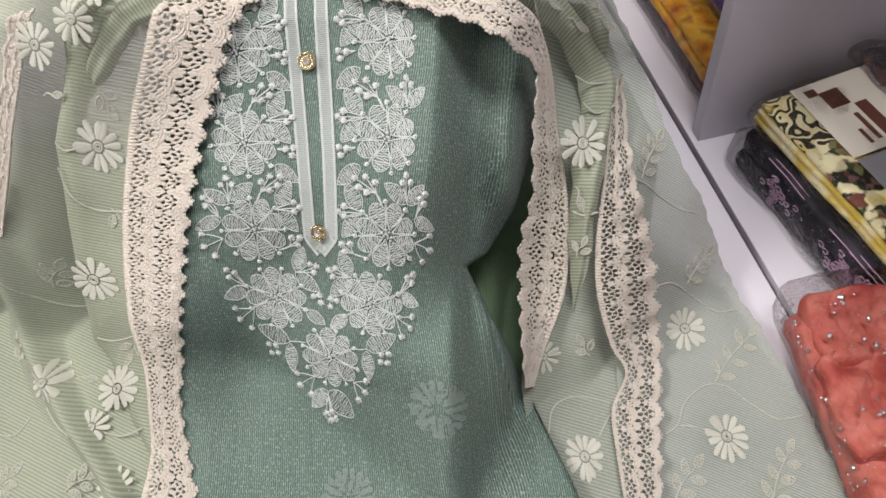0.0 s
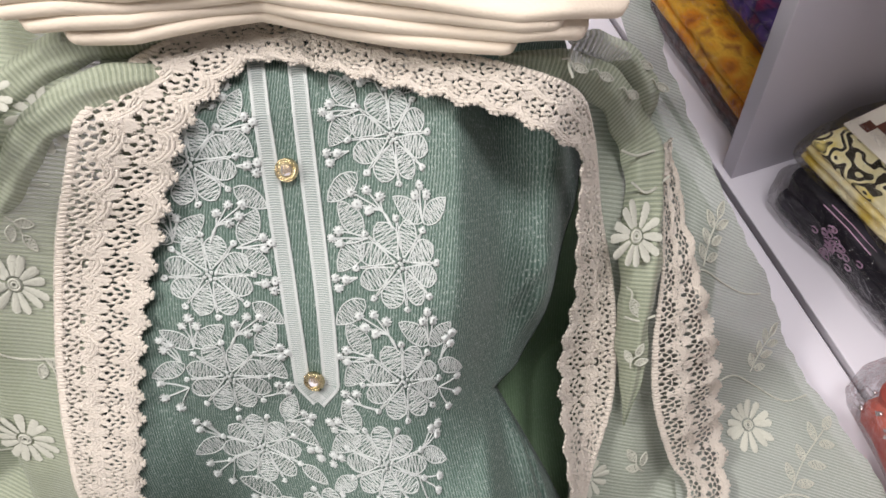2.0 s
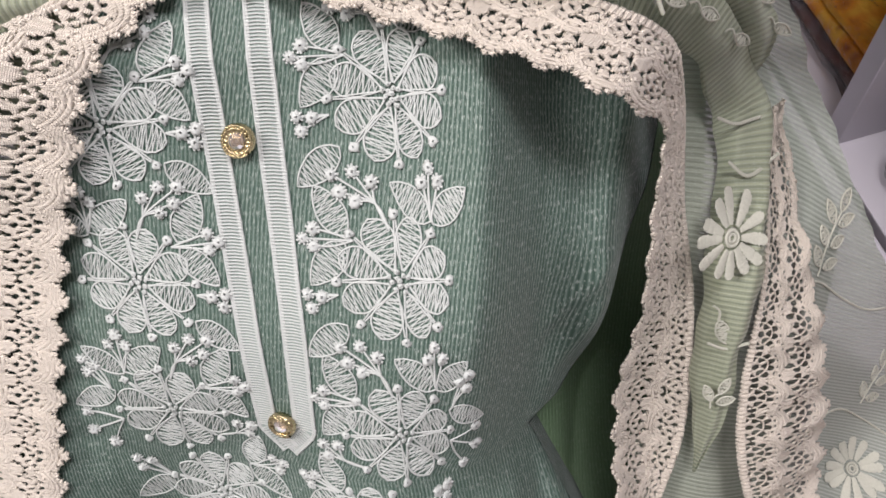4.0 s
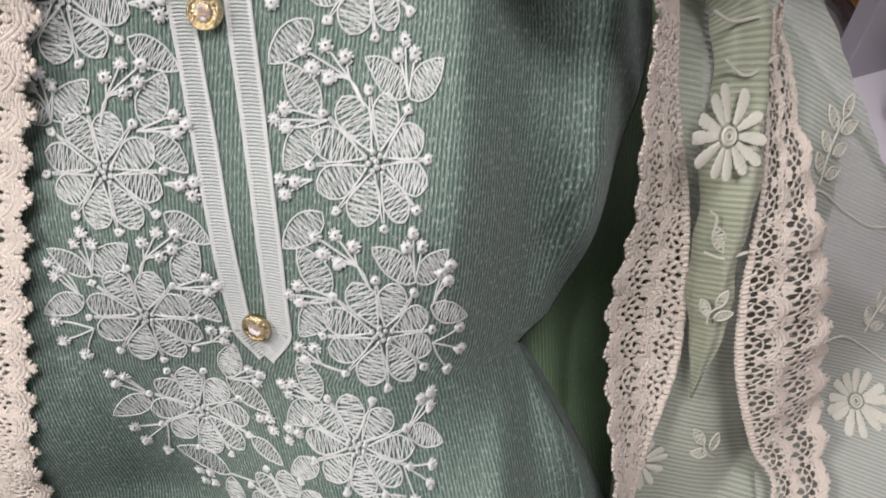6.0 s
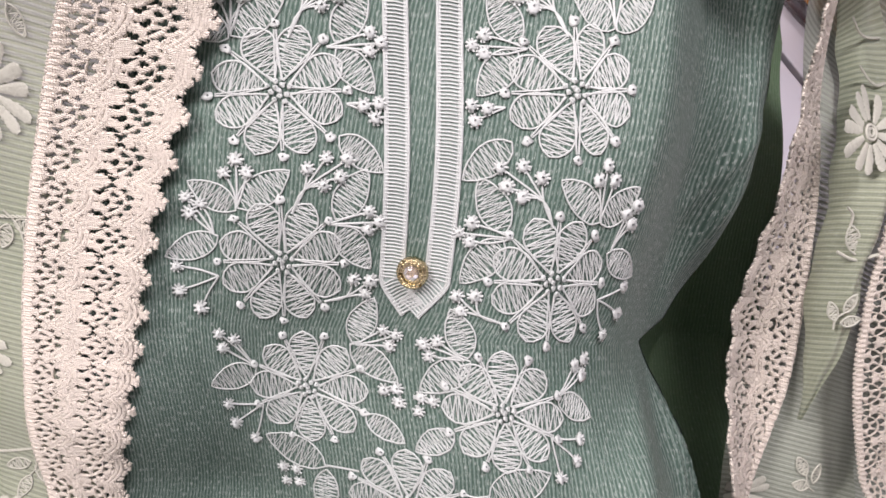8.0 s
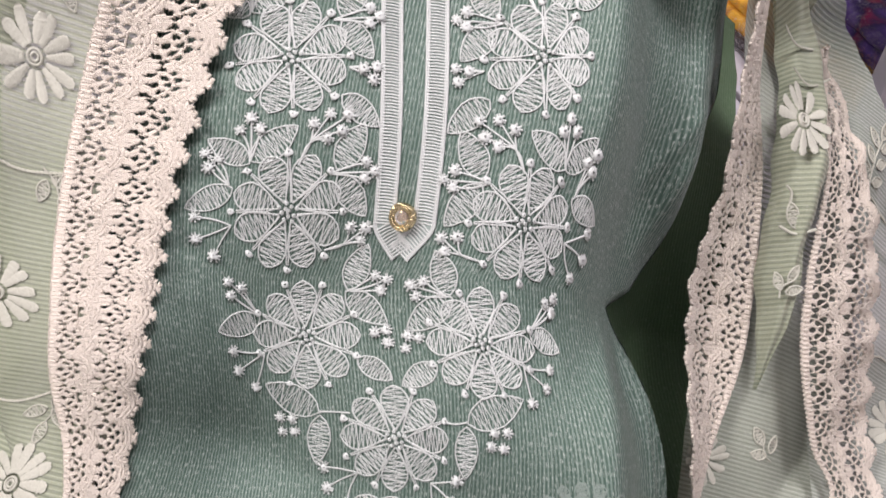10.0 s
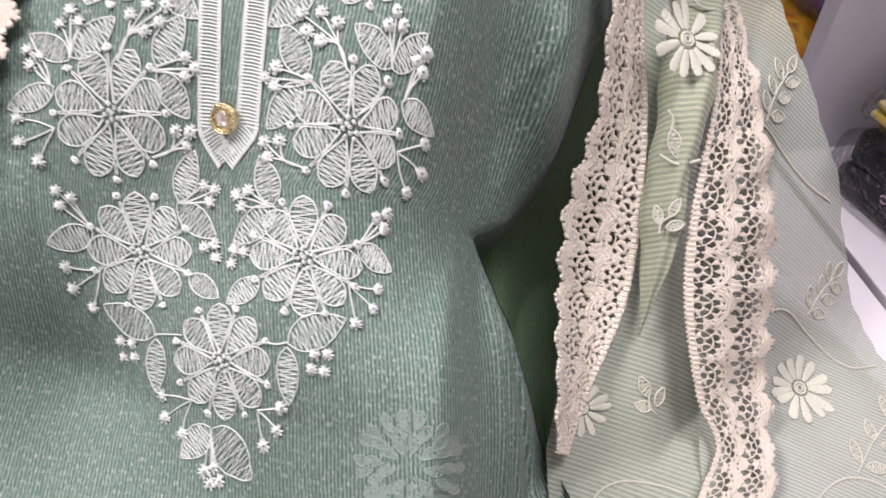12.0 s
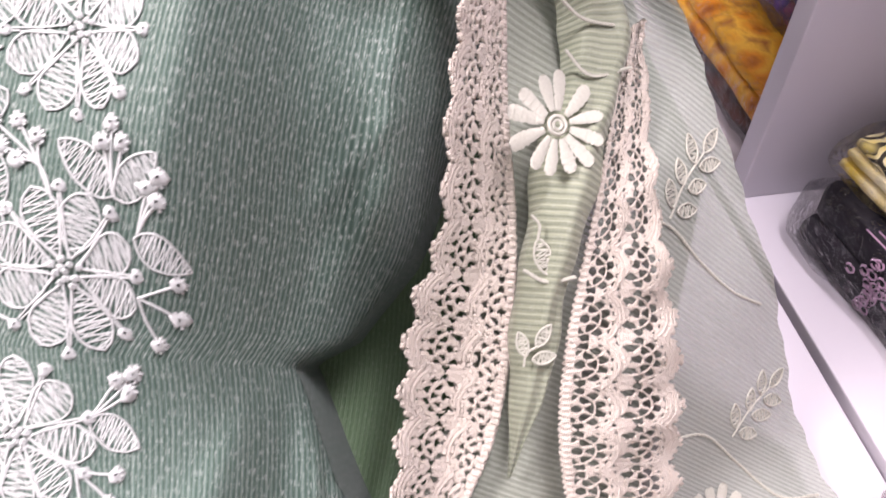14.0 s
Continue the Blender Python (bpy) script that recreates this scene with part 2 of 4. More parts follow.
# ---- the first camera's frame, for view-fitted cloth: x across, y into depth, z up ----
FIRST_VIEW = Matrix(((0.99399, 0.0, 0.10951, 0), (-0.08794, 0.59586, 0.79826, 0), (-0.06525, -0.80309, 0.59228, 0.70), (0, 0, 0, 1)))


def table_depth(x, z):
    return (0.70 - 0.06525 * x + 0.59228 * z) / 0.80309


def soft_min(a, b, k=70.0):
    m = np.minimum(a, b)
    return m - np.log(np.exp(-k * (a - m)) + np.exp(-k * (b - m))) / k


def torso(x, z):
    """Depth of the padded chest under the dress."""
    xc, zc = np.clip(x, -0.20, 0.05), np.clip(z, -0.12, 0.17)
    y = 0.613 - 0.636 * xc - 0.224 * zc - 0.78 * xc * xc + 2.919 * xc * zc + 0.982 * zc * zc
    y = y - 0.30 * (z - zc) * (z < 0) + 0.25 * (z - zc) * (z > 0) + 0.3 * np.maximum(x - 0.05, 0)
    y = y + 0.12 * np.maximum(-0.20 - x, 0) + 0.35 * np.maximum(-0.34 - x, 0)
    return soft_min(y, table_depth(x, z) - 0.006)


def shoulder(x, z):
    """Depth of the cloth that falls away beside the chest."""
    y = 0.70 + 0.5 * (x - 0.12) + 0.25 * np.maximum(x - 0.16, 0) - 0.45 * np.clip(z, -0.3, 0.16) + 0.3 * np.maximum(z - 0.16, 0)
    return soft_min(y, table_depth(x, z) - 0.006)


def drape(x, z):
    k = np.clip(x / 0.09, 0, 1)
    k = k * k * (3 - 2 * k)
    return torso(x, z) * (1 - k) + shoulder(x, z) * k


def bell(v, middle, width):
    return np.exp(-(((v - middle) / width) ** 2))


def step(v, a, b):
    k = np.clip((v - a) / (b - a), 0, 1)
    return k * k * (3 - 2 * k)


def ripple(x, z, fx, fz, seed):
    return np.sin(fx * x + 1.3 * np.sin(fz * z + seed)) * np.sin(fz * z + 0.7 * np.sin(fx * x * 0.6 + seed))


EDGE_R = [(0.0600, 0.2171), (0.0850, 0.1626), (0.0880, 0.1325), (0.0800, 0.1025), (0.0712, 0.0741), (0.0516, 0.0303), (0.0296, -0.0038), (0.0129, -0.0142), (0.028, -0.044), (0.0558, -0.0965), (0.0861, -0.1605), (0.107, -0.2028), (0.1188, -0.2409)]
EDGE_Z = [p[1] for p in EDGE_R][::-1]
EDGE_X = [p[0] for p in EDGE_R][::-1]


def kurti_edge(z):
    return np.interp(z, EDGE_Z, EDGE_X) + 0.006 * (1 - step(z, 0.03, 0.09))


def fan_of(x, z):
    return (x - 0.013) / np.maximum(0.05 - z, 0.03) * 0.12


def kurti_depth(x, z):
    """The green dress: smooth over the chest, a puffed fold beside it, folds falling from the pinch."""
    y = drape(x, z)
    puff = step(z, -0.09, 0.05) * (1 - step(z, 0.17, 0.22))
    y = y + 0.052 * step(x, -0.012 + 0.06 * (z - 0.08), 0.027) * puff + 0.044 * step(x, -0.006, 0.05) * (1 - puff) * (1 - step(z, 0.1, 0.2))
    y = y - 0.020 * bell(x, 0.056 - 0.12 * (0.10 - z), 0.013) * puff * step(z, -0.01, 0.05)
    y = y - 0.0030 * np.sin(90 * (x + 0.6 * z)) * puff * step(x, 0.0, 0.03)
    y = y - 0.0035 * bell(x - 0.55 * z, 0.022, 0.006) * puff * step(x, 0.01, 0.04) - 0.003 * bell(x - 0.9 * z, -0.015, 0.007) * puff * step(x, 0.01, 0.03)
    y = y + 0.0016 * np.sin(260 * fan_of(x, z)) * step(-z, 0.02, 0.07) * step(x, -0.02, 0.04)
    below = step(-z, 0.012, 0.06)
    fan = (x - 0.013) / np.maximum(0.03 - z, 0.02)
    y = y - (0.009 * bell(fan, 0.30, 0.09) - 0.007 * bell(fan, 0.12, 0.08) + 0.005 * bell(fan, -0.08, 0.08)) * below
    y = y - (0.0040 * bell(fan, 0.315, 0.016) - 0.0030 * bell(fan, 0.285, 0.012) + 0.0032 * bell(fan, 0.25, 0.015) + 0.0025 * bell(fan, 0.20, 0.014)) * below
    y = y + 0.004 * bell(x, 0.014, 0.012) * bell(z, -0.012, 0.022)
    y = y - 0.006 * bell(x + 0.35 * z, -0.275, 0.012) * step(-z, 0.13, 0.19) + 0.005 * bell(x + 0.35 * z, -0.245, 0.012) * step(-z, 0.13, 0.19)
    y = y + 0.0009 * ripple(x, z, 70, 45, 0.4) + 0.0006 * ripple(x, z, 150, 60, 2.1)
    e = np.maximum(kurti_edge(z) - x, 0)
    return soft_min(y + 0.008 * np.exp(-e / 0.003) + 0.003 * np.exp(-e / 0.012), table_depth(x, z) - 0.009, 150.0)


# depth scales along the first camera's rays, fitted so the cloth matches the views
HILLS = [(0.03, -0.03, 0.0974), (0.12, 0.06, 0.0489), (0.12, -0.06, 0.0168), (0.20, 0.22, 0.1475), (-0.32, -0.10, -0.1035), (-0.35, 0.14, 0.0406), (0.25, -0.04, -0.0018), (-0.08, 0.24, 0.0212), (-0.13, -0.13, -0.0538), (-0.20, -0.05, 0.0320), (-0.23, 0.05, -0.0272), (-0.07, 0.00, -0.0180)]


def fit_depth(verts):
    """Moves points along their rays from the first camera place, never through the table."""
    p = np.asarray(verts, float)
    y = np.maximum(p[:, 1], 0.2)
    a, b = p[:, 0] / y, p[:, 2] / y
    k = 1 + -0.0244 +0.0075 * a -0.0036 * b +0.0345 * a * a -0.0083 * a * b +0.0397 * b * b
    for ca, cb, h in HILLS:
        k = k + h * np.exp(-((a - ca) ** 2 + (b - cb) ** 2) / 0.00845)
    board = 0.70 / (0.80309 + 0.06525 * a - 0.59228 * b)
    k = np.minimum(k, np.maximum(1.0, (board - 0.002) / y))
    return p * k[:, None]


def in_first_view(ob):
    while ob is not None and ob.parent is not None:
        ob = ob.parent
    return ob is not None and ob.name in ("kurti", "dupatta", "folded_trousers")


def mesh_from(name, verts, faces, uv, mat, parent, smooth=True, label=""):
    """A mesh object from arrays: verts (n, 3), quads (m, 4), uv per vertex or None."""
    me = bpy.data.meshes.new(name)
    if in_first_view(parent):
        verts = fit_depth(verts)
    verts, faces = np.asarray(verts, np.float32), np.asarray(faces, np.int32)
    me.vertices.add(len(verts))
    me.vertices.foreach_set("co", verts.ravel())
    k = faces.shape[1]
    me.loops.add(faces.size)
    me.loops.foreach_set("vertex_index", faces.ravel())
    me.polygons.add(len(faces))
    me.polygons.foreach_set("loop_start", np.arange(0, faces.size, k, dtype=np.int32))
    me.polygons.foreach_set("loop_total", np.full(len(faces), k, np.int32))
    me.polygons.foreach_set("use_smooth", np.full(len(faces), smooth))
    if uv is not None:
        layer = me.uv_layers.new(name="UVMap")
        layer.data.foreach_set("uv", np.asarray(uv, np.float32)[faces.ravel()].ravel())
    me.update()
    me.validate()
    me.materials.append(mat)
    ob = new(name, me)
    if parent is not None:
        ob.parent = parent
    if label:
        tagged(ob, label)
    return ob


def thing(name, label, category, matrix, group="", kind=""):
    ob = new(name)
    ob.empty_display_size = 0.05
    ob.matrix_world = matrix
    return tagged(ob, label, category, group, kind)


def grid_faces(nu, nv):
    i = np.arange((nu - 1) * (nv - 1))
    r, c = i // (nu - 1), i % (nu - 1)
    a = r * nu + c
    return np.stack([a, a + 1, a + nu + 1, a + nu], 1)


def sheet(name, fn, nu, nv, mat, parent, label="", thick=0.0):
    """fn(u, v) gives x, y, z, U, V arrays (U, V in metres of cloth)."""
    u, v = np.meshgrid(np.linspace(0, 1, nu), np.linspace(0, 1, nv))
    x, y, z, tu, tv = fn(u.ravel(), v.ravel())
    ob = mesh_from(name, np.stack([x, y, z], 1), grid_faces(nu, nv), np.stack([tu, tv], 1), mat, parent, True, label)
    if thick:
        m = ob.modifiers.new("thickness", "SOLIDIFY")
        m.thickness, m.offset = thick, 0
    return ob


def spline(points, n):
    """A smooth line of n even steps through a few points of any dimension."""
    p = np.asarray(points, float)
    q = np.vstack([2 * p[0] - p[1], p, 2 * p[-1] - p[-2]])
    out = []
    for i in range(1, len(q) - 2):
        t = np.linspace(0, 1, 40, endpoint=i == len(q) - 3)[:, None]
        a, b, c, d = q[i - 1 : i + 3]
        out.append(0.5 * (2 * b + (c - a) * t + (2 * a - 5 * b + 4 * c - d) * t**2 + (3 * b - a - 3 * c + d) * t**3))
    p = np.vstack(out)
    s = np.r_[0, np.cumsum(np.linalg.norm(np.diff(p, axis=0), axis=1))]
    at = np.linspace(0, s[-1], n)
    return np.stack([np.interp(at, s, p[:, k]) for k in range(p.shape[1])], 1)


# ---- threads ----


class Threads:
    """Collects round threads and knots into one mesh."""

    def __init__(self):
        self.v, self.f, self.n = [], [], 0

    def tube(self, pts, r, sides=4, closed=False):
        p = np.asarray(pts, float)
        if closed:
            p = np.vstack([p, p[:1]])
        t = np.gradient(p, axis=0)
        t /= np.linalg.norm(t, axis=1, keepdims=True) + 1e-12
        a = np.cross(t, np.array([0.05, 1.0, 0.02]))
        a /= np.linalg.norm(a, axis=1, keepdims=True) + 1e-12
        b = np.cross(t, a)
        ang = np.arange(sides) * 2 * np.pi / sides + 0.4
        rr = (np.full(len(p), r) if np.isscalar(r) else np.asarray(r))[:, None, None]
        ring = p[:, None] + rr * (np.cos(ang)[None, :, None] * a[:, None] + np.sin(ang)[None, :, None] * b[:, None])
        i, j = np.meshgrid(np.arange(len(p) - 1), np.arange(sides), indexing="ij")
        i, j = i.ravel(), j.ravel()
        k = (j + 1) % sides
        self.f.append(self.n + np.stack([i * sides + j, i * sides + k, (i + 1) * sides + k, (i + 1) * sides + j], 1))
        self.v.append(ring.reshape(-1, 3))
        self.n += ring.shape[0] * sides

    def stitches(self, pts, r, sides=3):
        """Straight stitches from point to point."""
        p = np.asarray(pts, float)
        for a, c in zip(p[:-1], p[1:]):
            self.tube(np.array([a, (a + c) / 2, c]), r, sides)

    def knot(self, c, r, rng, flat=0.7):
        nu, nv = 9, 5
        lon, lat = np.meshgrid(np.arange(nu) * 2 * np.pi / nu, np.linspace(-1.35, 1.35, nv))
        rr = r * (1 + 0.22 * rng.standard_normal(lon.shape))
        p = np.stack([rr * np.cos(lon) * np.cos(lat), rr * np.sin(lat) * flat, rr * np.sin(lon) * np.cos(lat)], -1) + c
        i, j = np.meshgrid(np.arange(nv - 1), np.arange(nu), indexing="ij")
        i, j = i.ravel(), j.ravel()
        k = (j + 1) % nu
        self.f.append(self.n + np.stack([i * nu + j, i * nu + k, (i + 1) * nu + k, (i + 1) * nu + j], 1))
        self.v.append(p.reshape(-1, 3))
        self.n += nu * nv

    def make(self, name, mat, parent, label=""):
        return mesh_from(name, np.vstack(self.v), np.vstack(self.f), None, mat, parent, True, label)


def on(depth, lift):
    """Lays flat (x, z) points onto a cloth."""

    def lay(p):
        p = np.asarray(p, float)
        return np.stack([p[:, 0], depth(p[:, 0], p[:, 1]) - lift, p[:, 1]], 1)

    return lay


def fuzzy_knot(th, lay, c, r, rng):
    """A small raised dot of stitches with a ragged rim."""
    p = lay(np.array([c]))[0]
    th.knot(p - np.array([0, r * 0.2, 0]), r * 0.80, rng, 0.55)
    for k in range(9):
        a = k * 2 * math.pi / 9 + rng.uniform(-0.2, 0.2)
        q = np.array([[c[0], c[1]], [c[0] + 1.02 * r * math.cos(a), c[1] + 1.02 * r * math.sin(a)]])
        th.tube(lay(q) - np.array([0, 0.0005, 0]), r * 0.2, 3)


def petal_lines(th, lay, base, angle, length, half, rng, hatch=10, thick=0.00044, thin=0.00026, peak=1.55, power=0.62):
    """One outlined petal or leaf, filled with a loose zigzag."""
    d, w = np.array([math.cos(angle), math.sin(angle)]), np.array([-math.sin(angle), math.cos(angle)])

    def side(s, sgn):
        return base + d * (s * length) + w * (sgn * half * np.maximum(np.sin(np.pi * s**peak), 0) ** power)

    s = np.linspace(0, 1, 15) ** 0.9
    loop = np.array([side(k, 1) for k in s] + [side(k, -1) for k in s[::-1][1:-1]])
    jit = rng.normal(0, half * 0.015, loop.shape)
    th.tube(lay(loop + jit), thick, 4, True)
    zig = []
    for i in range(hatch * 2):
        k = min(0.97, 0.10 + 0.87 * (i + rng.uniform(-0.35, 0.35)) / (hatch * 2 - 1))
        zig.append(side(max(k, 0.04), (1 if i % 2 else -1) * rng.uniform(0.86, 1.0)))
    th.stitches(lay(np.array(zig)) + np.array([0, 0.0003, 0]), thin, 4)
    zig = [side(min(0.97, max(0.05, 0.13 + 0.8 * (i + rng.uniform(-0.4, 0.4)) / 7)), (-1 if i % 2 else 1) * 0.93) for i in range(8)]
    th.stitches(lay(np.array(zig)) + np.array([0, 0.0002, 0]), thin, 4)


# ---- the dress ----
kurti = thing("kurti", "sage green organza dress with white floral embroidery", "dress", FIRST_VIEW)

LEFT_Z, LEFT_X = [-0.30, -0.22, -0.14, -0.03, 0.055, 0.11, 0.14, 0.18, 0.24], [-0.235, -0.245, -0.268, -0.262, -0.238, -0.21, -0.19, -0.16, -0.13]


def kurti_sheet(u, v):
    z = 0.235 - v * 0.505
    xl, xr = np.interp(z, LEFT_Z, LEFT_X), kurti_edge(z)
    x = xl + (xr - xl) * u
    y = kurti_depth(x, z)
    return x, y, z, 0.62 * x + 0.38 * (u * 0.31 - 0.25) + 0.25 * np.maximum(y - drape(x, z), 0), z


sheet("front_panel", kurti_sheet, 190, 260, KURTI, kurti)


def side_sheet(u, v):
    z = 0.20 - v * 0.46
    x = kurti_edge(z)
    y0 = kurti_depth(x, z) - 0.002
    y = y0 + 0.085 * u
    k = y / y0
    keep = np.minimum(1.0, (table_depth(x * k, z * k) - 0.004) / y)
    return x * k * keep, y * keep, z * k * keep, 0.06 + 0.09 * u, z


sheet("side_panel", side_sheet, 24, 200, KURTI, kurti)


def inner_sheet(u, v):
    z = 0.20 - v * 0.46
    x = -0.03 + 0.17 * u
    y = drape(x, z) + 0.112 + 0.003 * ripple(x, z, 60, 30, 1.0)
    y = np.minimum(y, table_depth(x, z) - 0.0015)
    return x, y, z, x, z


sheet("inner_panel", inner_sheet, 50, 110, INSIDE_LIT, kurti, "inside of the dress, green lightened for light through the cloth")

# embroidery chart, fitted to one camera view: a across, b up, from lower button


def chart(p):
    p = np.asarray(p, float)
    a, b = p[:, 0] / 0.257, p[:, 1] / 0.257
    a = np.where(a > 0.25, 0.25 + 0.70 * (a - 0.25), a)
    m = np.stack([np.ones_like(a), a, b, a * a, a * b, b * b, a**3, a * a * b, a * b * b, b**3], 1)
    x = m @ np.array([-0.0994, 0.2628, -0.0113, -0.0279, -0.0245, 0.0054, 0.0837, 0.0716, -0.0124, -0.014])
    z = m @ np.array([0.0127, -0.0055, 0.2572, -0.0053, -0.0097, -0.0206, 0.0532, -0.0262, 0.0796, 0.0154])
    return np.stack([x, z], 1)


def lay_kurti(lift):
    base = on(kurti_depth, lift)
    return lambda p: base(chart(p))


lay_t = lay_kurti(0.0006)
UNIT = 0.000257


def cp(px, py, m=1):
    """A pixel place put on the chart; m = -1 mirrors it about a line leaned to fit the view."""
    if m < 0:
        px, py = 2 * (717 - 0.057 * (py - 388)) - px, py + 16 * min(1.2, max(0.0, (py - 110) / 280))
    return np.array([(px - 712) * UNIT, (388 - py) * UNIT])


def flower(name, centre, r, turn, seed):
    rng = np.random.default_rng(seed)
    th = Threads()
    c = np.array(centre)
    leaves = []
    for k in range(8):
        a = turn + math.pi / 8 + k * math.pi / 4 + rng.normal(0, 0.025)
        d = np.array([math.cos(a), math.sin(a)])
        leaves.append(Threads())
        petal_lines(leaves[-1], lay_t, c + d * r * 0.17, a, r * 0.83 * rng.uniform(0.97, 1.03), r * 0.248, rng)
        a = turn + k * math.pi / 4 + rng.normal(0, 0.02)
        d, w = np.array([math.cos(a), math.sin(a)]), np.array([-math.sin(a), math.cos(a)])
        for o in (-1, 1):
            s = np.linspace(0.16, 0.90, 7)[:, None]
            th.tube(lay_t(c + d * s * r + w * o * r * 0.042 * (1.25 - s)), 0.00040, 4)
        th.knot(lay_t(np.array([c + d * r * 0.99]))[0], 0.0021, rng, 0.5)
    for k in range(11):
        a, q = k * 2.4, 0.055 * r * math.sqrt(k) * 1.05
        th.knot(lay_t(np.array([c + [q * math.cos(a), q * math.sin(a)]]))[0] - np.array([0, 0.0006, 0]), 0.00115, rng)
    ob = th.make(name, WHITE_THREAD, kurti, "white embroidered flower with hatched petals")
    for one in leaves:
        one.make("petal", WHITE_THREAD, ob)
    return ob


def leaf(tip, base, seed, wide=0.25, lay=None, mat=None, parent=None, name="embroidered_leaf"):
    rng = np.random.default_rng(seed)
    th = Threads()
    tip, base = np.array(tip), np.array(base)
    d = tip - base
    n = float(np.linalg.norm(d))
    petal_lines(th, lay or lay_t, base, math.atan2(d[1], d[0]), n, n * wide, rng, 12, 0.00040, 0.00022, 0.85, 0.8)
    return th.make(name, mat or WHITE_THREAD, parent or kurti)


def sprig(points, seed, r=0.0022, stem_to=None, via=None):
    """A cluster of knots, joined to the flower by stems."""
    rng = np.random.default_rng(seed)
    th = Threads()
    for p in points:
        fuzzy_knot(th, lay_t, p, r * rng.uniform(0.9, 1.1), rng)
        if stem_to is not None:
            q = np.array([stem_to, via if via is not None else (np.array(stem_to) + p) / 2 + rng.normal(0, 0.0006, 2), p])
            th.tube(lay_t(spline(q, 8)), 0.0005, 4)
    return th.make("embroidered_sprig", WHITE_THREAD, kurti)


BIG, MID = 0.0262, 0.0258
for m in (1, -1):
    s = 10 if m == 1 else 60
    for k, (ox, oy) in enumerate(((0, 0), (7, -268), (14, -540))):
        g = lambda px, py: cp(px + ox, py + oy, m)
        flower("embroidered_flower", g(505, 378), BIG, 0.0, s + k)
        leaf(g(372, 243), g(437, 293), s + 3 + k)
        leaf(g(520, 232), g(440, 290), s + 6 + k)
        sprig([g(443, 213), g(425, 233), g(457, 233)], s + 7, 0.0029, g(440, 288))
        sprig([g(548, 230), g(577, 213), g(610, 215), g(573, 256), g(598, 242)], s + 8, 0.0030, g(522, 300), g(542, 262))
        leaf(g(640, 230), g(590, 308), s + 9, 0.27)
        leaf(g(647, 384), g(592, 318), s + 11, 0.27)
        sprig([g(643, 295), g(660, 310), g(642, 322)], s + 12, 0.0029, g(578, 316))
        if k == 0:
            leaf(g(328, 367), g(408, 335), s + 13)
            sprig([g(368, 268), g(386, 280), g(370, 294)], s + 14, 0.0029, g(402, 330))
            sprig([g(343, 383), g(342, 424), g(371, 456)], s + 15, 0.0029, g(404, 402))
            sprig([g(622, 403), g(649, 404), g(640, 426)], s + 16, 0.0029, g(575, 442), g(610, 432))
        else:
            leaf(g(658, 502), g(590, 448), s + 17)
            sprig([g(630, 402), g(654, 398), g(648, 420)], s + 18, 0.0029, g(604, 400))
    g = lambda px, py: cp(px - (14 if m == 1 and px < 600 else 0), py + (8 if m == 1 else 0), m)
    flower("embroidered_flower", g(555, 588), MID, math.pi / 8, s + 20)
    leaf(g(383, 590), g(466, 558), s + 21)
    sprig([g(408, 495), g(433, 505), g(412, 520)], s + 22, 0.0029, g(463, 552))
    sprig([g(410, 625), g(418, 661), g(451, 690)], s + 23, 0.0029, g(472, 624))
    leaf(g(655, 424), g(620, 502), s + 24, 0.27)
    leaf(g(690, 566), g(617, 506), s + 25)
    sprig([g(670, 478), g(691, 484), g(680, 503)], s + 26, 0.0029, g(626, 506))
    leaf(g(693, 671), g(634, 630), s + 27, 0.27)
    sprig([g(668, 580), g(688, 576), g(690, 600)], s + 28, 0.0029)
    leaf(g(470, 684), g(570, 736), s + 30)
    leaf(g(560, 838), g(571, 742), s + 31, 0.22)
    sprig([g(494, 747), g(518, 750), g(497, 776), g(521, 774)], s + 32, 0.0027)
    sprig([g(572, 734)], s + 34, 0.0008, g(612, 736))
    sprig([g(574, 842), g(580, 880), g(604, 906)], s + 33, 0.0029, g(622, 850))
flower("embroidered_flower", cp(692, 790), 0.0254, math.pi / 8, 200)
leaf(cp(604, 952), cp(658, 902), 202, 0.34)
leaf(cp(744, 982), cp(664, 904), 203, 0.30)
sprig([cp(650, 972), cp(668, 966), cp(662, 990), cp(680, 986)], 201, 0.0029, cp(662, 916))


def faint_flower(cx, cz, r, seed):
    """A pale motif on the layer underneath, showing through the cloth."""
    rng = np.random.default_rng(seed)
    th = Threads()
    lay = on(kurti_depth, 0.0002)
    for ring, n in ((0.35, 9), (0.7, 14), (1.0, 18)):
        for k in range(n):
            a = k * 2 * math.pi / n + rng.uniform(-0.1, 0.1)
            petal_lines(th, lay, np.array([cx + r * ring * 0.62 * math.cos(a), cz + r * ring * 0.62 * math.sin(a)]), a, r * 0.32, r * 0.09, rng, 4, 0.0003, 0.0003)
    th.make("faint_flower_motif", FAINT_THREAD, kurti, "pale flower motif showing through the cloth")


faint_flower(-0.004, -0.128, 0.026, 301)
faint_flower(-0.082, -0.214, 0.024, 302)

# the placket: two ladder-stitched bands that meet in a point


